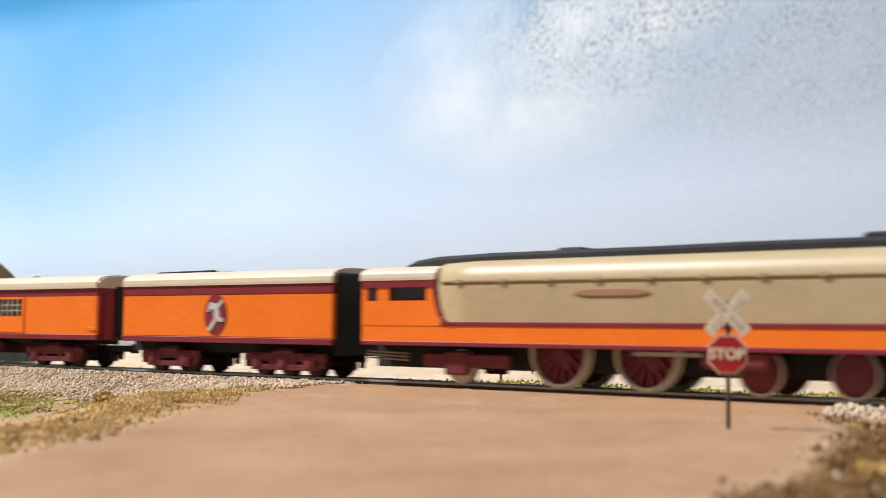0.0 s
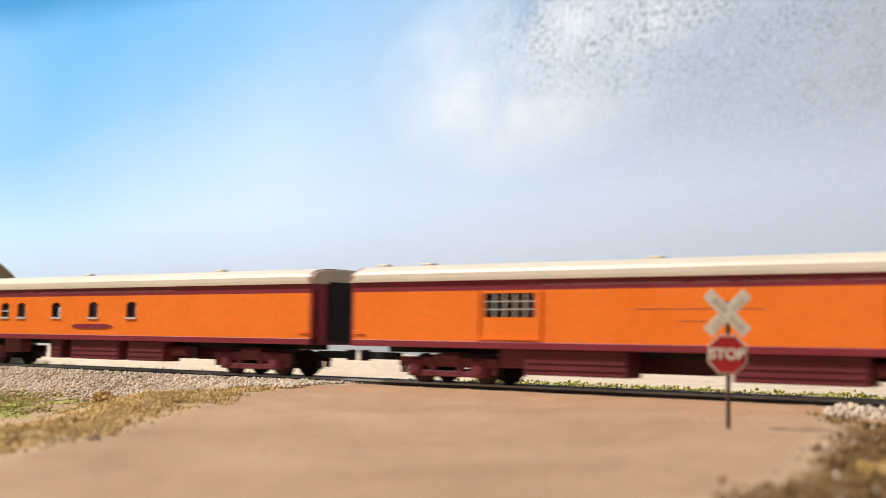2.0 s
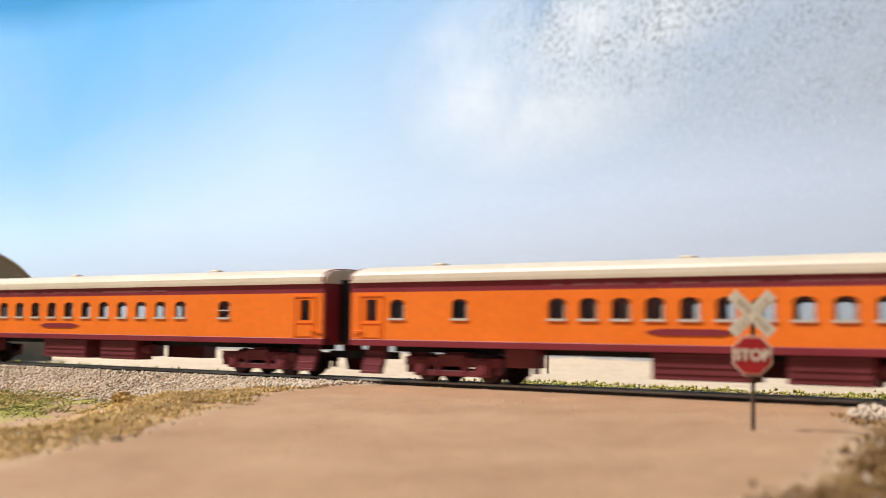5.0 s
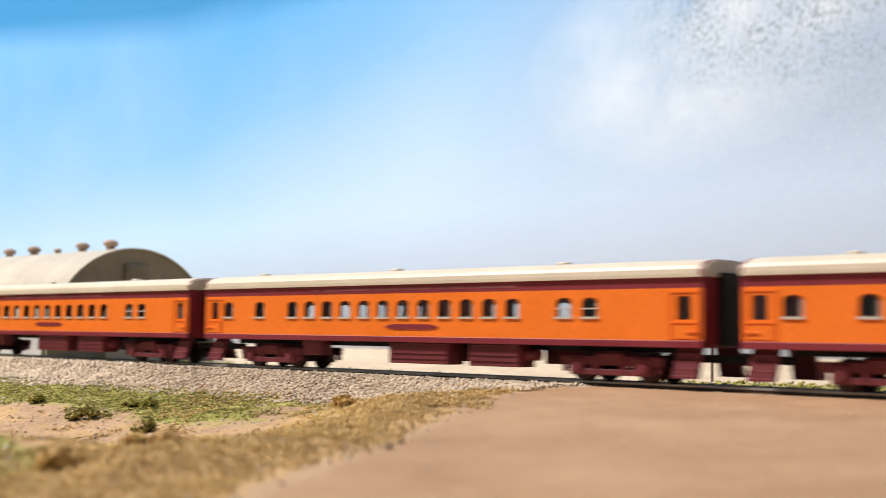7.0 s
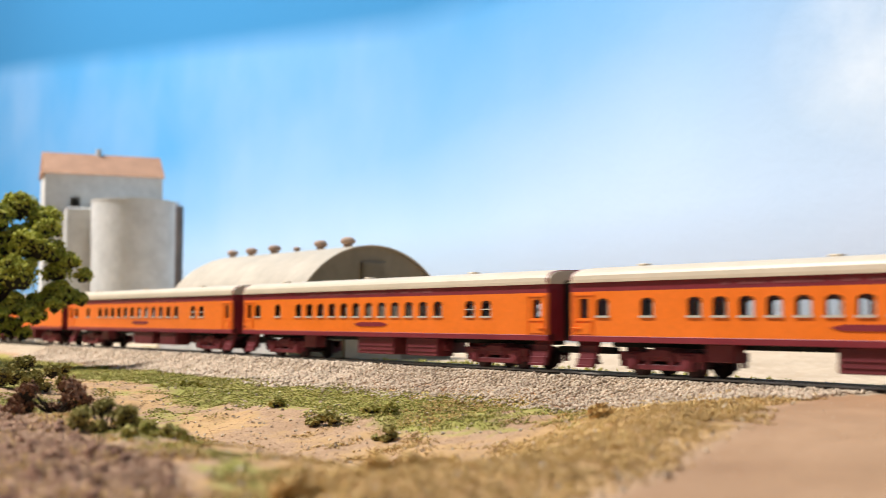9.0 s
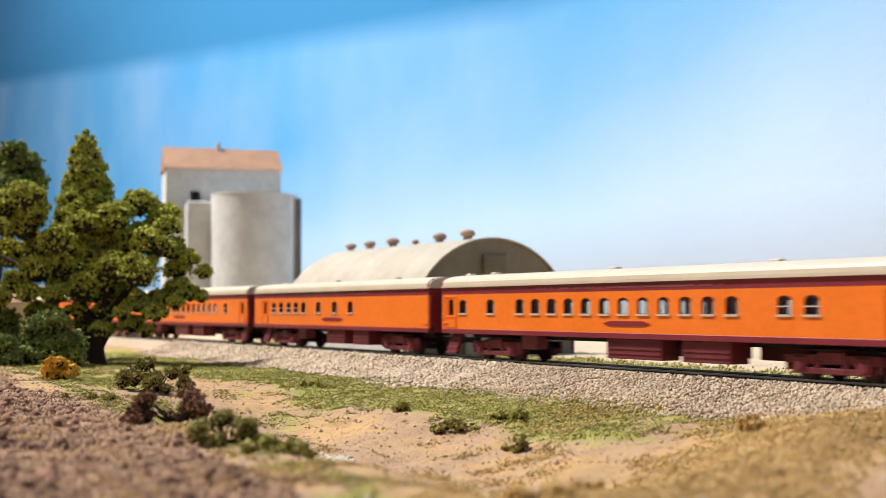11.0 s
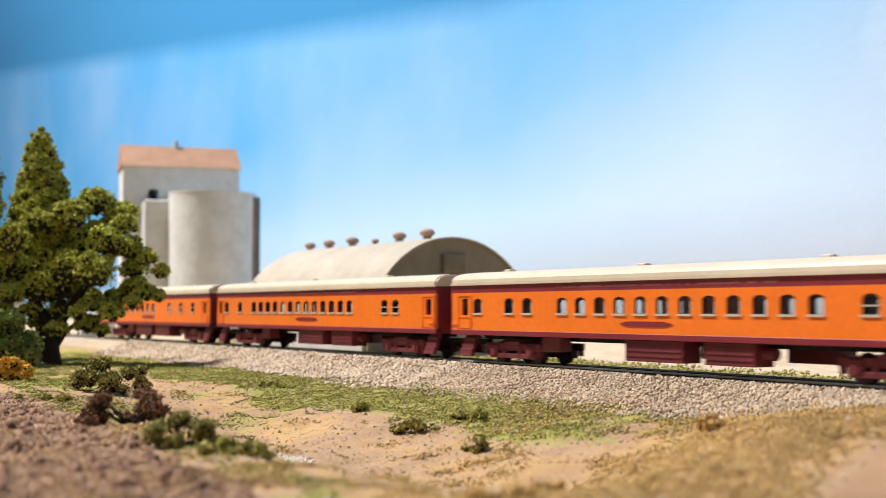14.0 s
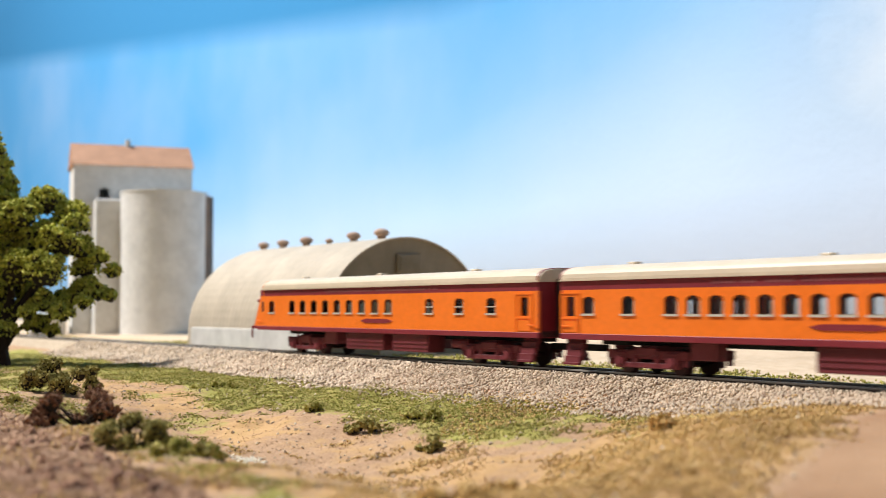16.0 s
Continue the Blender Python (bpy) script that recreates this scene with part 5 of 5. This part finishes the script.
for x, y, w, h in ((-0.1928, -0.1323, 0.008, 0.002), (-0.2999, -0.1315, 0.012, 0.0018), (-0.275, -0.068, 0.003, 0.0014), (-0.238, -0.0630, 0.010, 0.0012), (-0.212, -0.1235, 0.006, 0.0014), (-0.198, -0.126, 0.004, 0.0012), (-0.34, -0.062, 0.012, 0.0012)):
    shrub("green_tuft", "low green weed in the turf", x, y, M["tuft_green"], mound(w, h, 8, 0.0009), size=(0.0003, 0.0008))
for x, y, w, h in ((-0.152, -0.1044, 0.007, 0.0010), (-0.143, -0.114, 0.008, 0.0010), (-0.170, -0.0620, 0.004, 0.0010), (-0.1306, -0.1304, 0.007, 0.0011), (-0.122, -0.146, 0.008, 0.0010), (-0.012, -0.082, 0.006, 0.0010), (-0.004, -0.070, 0.006, 0.0010)):
    shrub("grass_tuft", "dry tan grass tuft beside the road", x, y, M["tuft_tan"], mound(w, h, 9, 0.0010), size=(0.0003, 0.0008))


# ---- crossing sign ----
def crossing_sign():
    x, y = -0.0443, -0.0546
    z0 = float(height(np.array(x), np.array(y)))
    sign = tagged(empty("crossing_sign"), "white crossbuck over a red stop sign on a post", "road sign")
    sign.matrix_basis = pose(x, y, z0, 0, 0, 14)
    bm = bmesh.new()
    cyl(bm, (0, 0, -0.002), (0, 0, 0.0172), 0.00030, 8)
    part("post", bm, M["wood"], sign, "thin brown post")
    for a in (45, -45):
        bm = boxes((-0.0038, 0.0038, -0.0001, 0.0001, -0.00085, 0.00085), bevel=0.00003)
        p = part("crossbuck_blade", bm, M["signwhite"], sign, "off-white crossbuck blade")
        p.matrix_basis = pose(0, -0.00045 - (0.00022 if a > 0 else 0), 0.0156, 0, a, 0)
        bm = bmesh.new()
        for i in range(-3, 4):
            if i:
                box(bm, i * 0.00085 - 0.00022, i * 0.00085 + 0.00022, -0.00016, -0.00009, -0.00035, 0.00035)
        part("lettering", bm, M["faded"], p, "illegible faded lettering")
    n = 8
    bm = bmesh.new()
    R = 0.0029
    extrude(bm, [(R * math.cos(math.pi / 8 + i * math.pi / 4), R * math.sin(math.pi / 8 + i * math.pi / 4)) for i in range(n)], 1, -0.0001, 0.0001)
    rim = part("stop_plate", bm, M["signwhite"], sign, "white rimmed octagonal plate")
    rim.location = (0, -0.0005, 0.0100)
    bm = bmesh.new()
    R = 0.00265
    extrude(bm, [(R * math.cos(math.pi / 8 + i * math.pi / 4), R * math.sin(math.pi / 8 + i * math.pi / 4)) for i in range(n)], 1, -0.00022, -0.00012)
    part("stop_face", bm, M["signred"], rim, "red face")
    txt = bpy.data.curves.new("stop_word", "FONT")
    txt.body, txt.size, txt.align_x, txt.align_y, txt.extrude = "STOP", 0.0020, "CENTER", "CENTER", 0.00003
    txt.offset = 0.00008
    txt.materials.append(M["signwhite"])
    t = new("stop_word", txt)
    t.parent = rim
    t.matrix_basis = pose(0, -0.00027, 0, 90, 0, 0)


crossing_sign()


# ---- buildings ----
def grain_elevator():
    el = tagged(empty("grain_elevator"), "pale grey concrete grain elevator with a faded red roof", "grain elevator")
    el.matrix_basis = pose(-0.9607, 0.1365, -0.0072, 0, 0, 76)
    # local x runs along the front, y away from it
    x0, x1 = -0.0412, 0.0479
    part("front_wall", wall_with_holes(x0, x1, -0.010, 0.002, 0, 0.133, [(-0.0225, -0.0150, 0.1070, 0.1145)]), M["concrete"], el)
    part("house_block", boxes((x0, x1, 0.008, 0.042, 0, 0.133), (x0, x0 + 0.002, -0.0078, 0.008, 0, 0.133), (x1 - 0.002, x1, -0.0078, 0.008, 0, 0.133)), M["concrete2"], el)
    bm = bmesh.new()
    extrude(bm, [(-0.0125, 0.1322), (0.0445, 0.1322), (0.016, 0.1515)], 0, x0 - 0.0015, x1 + 0.0015)
    part("roof", bm, M["rust"], el, "faded red gable roof")
    bm = bmesh.new()
    cyl(bm, (0.001, 0.015, 0.148), (0.001, 0.015, 0.1555), 0.0022, 10)
    part("roof_vent", bm, M["concrete2"], el)
    part("window", boxes((-0.0228, -0.0147, -0.0107, -0.0101, 0.1064, 0.1070), (-0.0190, -0.0184, -0.0103, -0.0097, 0.1070, 0.1145)), M["dark"], el, "small dark opening")
    for cx, cy, r, h in ((0.0225, -0.036, 0.0315, 0.1085),):
        bm = bmesh.new()
        cyl(bm, (cx, cy, 0), (cx, cy, h), r, 64)
        si = part("silo", bm, M["concrete"], el, "round grey concrete silo")
        bm = bmesh.new()
        cyl(bm, (cx, cy, h), (cx, cy, h + 0.0014), r * 1.012, 64)
        part("silo_cap", bm, M["concrete2"], si)
    part("bin_block", boxes((-0.0270, 0.004, -0.034, -0.0102, 0, 0.1045), bevel=0.001), M["concrete"], el, "square pale concrete bin")
    part("hatch", boxes((0.010, 0.014, -0.063, -0.057, 0.108, 0.1105), bevel=0.0006), M["concrete2"], el)
    bm = bmesh.new()
    for k in (0, 1):
        cyl(bm, (0.0535 + 0.0020 * k, -0.0415, 0), (0.0535 + 0.0020 * k, -0.0415, 0.111), 0.0004, 6)
    for i in range(36):
        box(bm, 0.0535, 0.0555, -0.0418, -0.0412, 0.003 * i + 0.002, 0.003 * i + 0.0026)
    part("ladder", bm, M["rustvent"], el, "caged ladder")
    part("leg_casing", boxes((0.0520, 0.0605, -0.036, -0.010, 0, 0.1085), bevel=0.001), M["casing"], el, "grey metal leg casing")
    part("office", boxes((-0.072, -0.046, -0.026, 0.026, 0, 0.019), bevel=0.001), M["concrete2"], el)


grain_elevator()


def quonset_hut():
    hut = tagged(empty("quonset_hut"), "long pale arched metal shed with rusty roof vents", "shed")
    cx, cz, R = 0.0773, 0.0037, 0.0408
    hut.location = (-0.4625, cx, -0.0045)
    base = 0.0
    n = 36
    arc = [(R * math.cos(math.pi * i / n), cz + 0.0045 + R * math.sin(math.pi * i / n)) for i in range(n + 1)]
    x_end = -0.165
    # ribbed skin: fine ridges along the length
    bm = bmesh.new()
    xs = np.linspace(x_end, 0.0, 84)
    rings = []
    for i, x in enumerate(xs):
        k = 1 + (0.004 if i % 2 else 0)
        k *= 1 - 0.42 * max(0, (x_end + 0.034 - x) / 0.034) ** 1.6
        rings.append([bm.verts.new((x, y * k, (z - 0.007) * k + 0.007)) for y, z in [(R, base), *arc, (-R, base)]])
    for a, b in zip(rings, rings[1:]):
        for i in range(len(a) - 1):
            bm.faces.new((a[i], a[i + 1], b[i + 1], b[i]))
    bm.faces.new(rings[0])
    part("arched_roof", bm, M["shed"], hut, "pale ribbed metal skin")
    # gable darker than the skin: the shade of this end is in its colour
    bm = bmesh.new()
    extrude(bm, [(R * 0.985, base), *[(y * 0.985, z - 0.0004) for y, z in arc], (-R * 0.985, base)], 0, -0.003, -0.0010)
    part("gable", bm, M["shedend"], hut, "gable end in a grey that holds its shade")
    bm = bmesh.new()
    rim = [[bm.verts.new((x, y * k, (z - 0.007) * k + 0.007)) for y, z in arc for k in (0.990, 1.005)] for x in (-0.001, 0.0004)]
    m = len(rim[0])
    for i in range(0, m - 2, 2):
        for r in rim:
            bm.faces.new((r[i], r[i + 1], r[i + 3], r[i + 2]))
        bm.faces.new((rim[0][i + 1], rim[0][i + 3], rim[1][i + 3], rim[1][i + 1]))
        bm.faces.new((rim[0][i], rim[0][i + 2], rim[1][i + 2], rim[1][i]))
    part("gable_trim", bm, M["shed"], hut)
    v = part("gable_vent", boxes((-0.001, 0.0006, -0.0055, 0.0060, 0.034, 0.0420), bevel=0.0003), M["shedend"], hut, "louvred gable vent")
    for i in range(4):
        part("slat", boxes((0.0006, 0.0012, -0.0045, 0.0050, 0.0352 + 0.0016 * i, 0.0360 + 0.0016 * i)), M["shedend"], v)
    part("door", boxes((-0.001, 0.0004, -0.014, 0.014, 0.0, 0.026)), M["shed"], hut)
    part("foundation", boxes((x_end + 0.036, -0.002, -R - 0.0014, -R - 0.0001, 0.0, 0.0105), bevel=0.0003), M["concrete2"], hut, "pale low footing wall")
    for x, sc in ((-0.0215, 1.0), (-0.0455, 0.95), (-0.068, 0.55), (-0.0905, 0.95), (-0.115, 0.9), (-0.1365, 0.85)):
        bm = bmesh.new()
        top = cz + 0.0045 + R
        cyl(bm, (x, 0, top - 0.001), (x, 0, top + 0.0022 * sc), 0.0019 * sc, 12)
        bmesh.ops.create_uvsphere(bm, u_segments=14, v_segments=8, radius=0.0034 * sc, matrix=Matrix.Translation((x, 0, top + 0.0030 * sc)) @ Matrix.Diagonal((1, 1, 0.55, 1)))
        part("roof_vent", bm, M["rustvent"], hut, "rusty round ventilator", smooth=True)


quonset_hut()


def small_shed():
    sh = tagged(empty("small_shed"), "small cream shed with a red roof behind the trees", "shed")
    sh.matrix_basis = pose(-0.95, -0.02, -0.004, 0, 0, 62)
    part("wall", boxes((-0.05, 0.03, -0.02, 0.03, 0, 0.024), bevel=0.0005), M["shed"], sh)
    bm = bmesh.new()
    extrude(bm, [(-0.022, 0.0242), (0.032, 0.0242), (0.005, 0.036)], 0, -0.052, 0.032)
    part("roof", bm, M["rust"], sh, "faded red gable roof")


small_shed()


def fence_posts():
    for x, y in ((-0.1877, 0.0943), (-0.2372, 0.1848)):
        post = bmesh.new()
        z = float(height(np.array(x), np.array(y)))
        cyl(post, (0, 0, -0.001), (0, 0, 0.012), 0.0004, 8)
        ob = tagged(new("fence_post", mesh_of(post, "fence_post", M["wood"])), "thin dark post on the pale ground", "post", "posts behind the track")
        ob.location = (x, y, z)


fence_posts()


# ---- what moves ----
RUN = ((0.0, -0.0060), (0.75, 0.0922), (1.5, 0.1893), (2.5, 0.3146), (3.5, 0.4359), (4.75, 0.5870), (6.0, 0.7350), (6.5, 0.7950), (7.0, 0.8520), (7.5, 0.9060), (8.0, 0.9620), (9.0, 1.0750), (10.0, 1.1925), (11.25, 1.3440), (12.5, 1.4940), (13.5, 1.6150), (14.0, 1.6780), (14.5, 1.7395), (15.25, 1.8310), (16.0, 1.9257))


def gone(t):
    """How far the train has run at t seconds, by a smooth curve through RUN."""
    ts = np.array([r[0] for r in RUN])
    ss = np.array([r[1] for r in RUN])
    m = np.gradient(ss, ts)
    i = min(max(int(np.searchsorted(ts, t) - 1), 0), len(ts) - 2)
    h = ts[i + 1] - ts[i]
    u = (t - ts[i]) / h
    return float((2 * u ** 3 - 3 * u ** 2 + 1) * ss[i] + (u ** 3 - 2 * u ** 2 + u) * h * m[i] + (-2 * u ** 3 + 3 * u ** 2) * ss[i + 1] + (u ** 3 - u ** 2) * h * m[i + 1])


def motions():
    times = [0.5 * i for i in range(33)]
    for car, x in TRAIN:
        walk(car, [(t, pose(x + gone(t), 0, 0)) for t in times])
    fine = [i / 15 for i in range(241)]
    R = 0.0067
    for d, x, side in drivers:
        walk(d, [(t, pose(x, side * 0.0054, R, 0, math.degrees(gone(t) / R), 0)) for t in fine])
    for r, side in rods:
        rows = []
        for t in fine:
            a = gone(t) / R + 0.8
            rows.append((t, pose(0.0529 + 0.0026 * math.sin(a), side * 0.0070, R + 0.0026 * math.cos(a))))
        walk(r, rows)


motions()
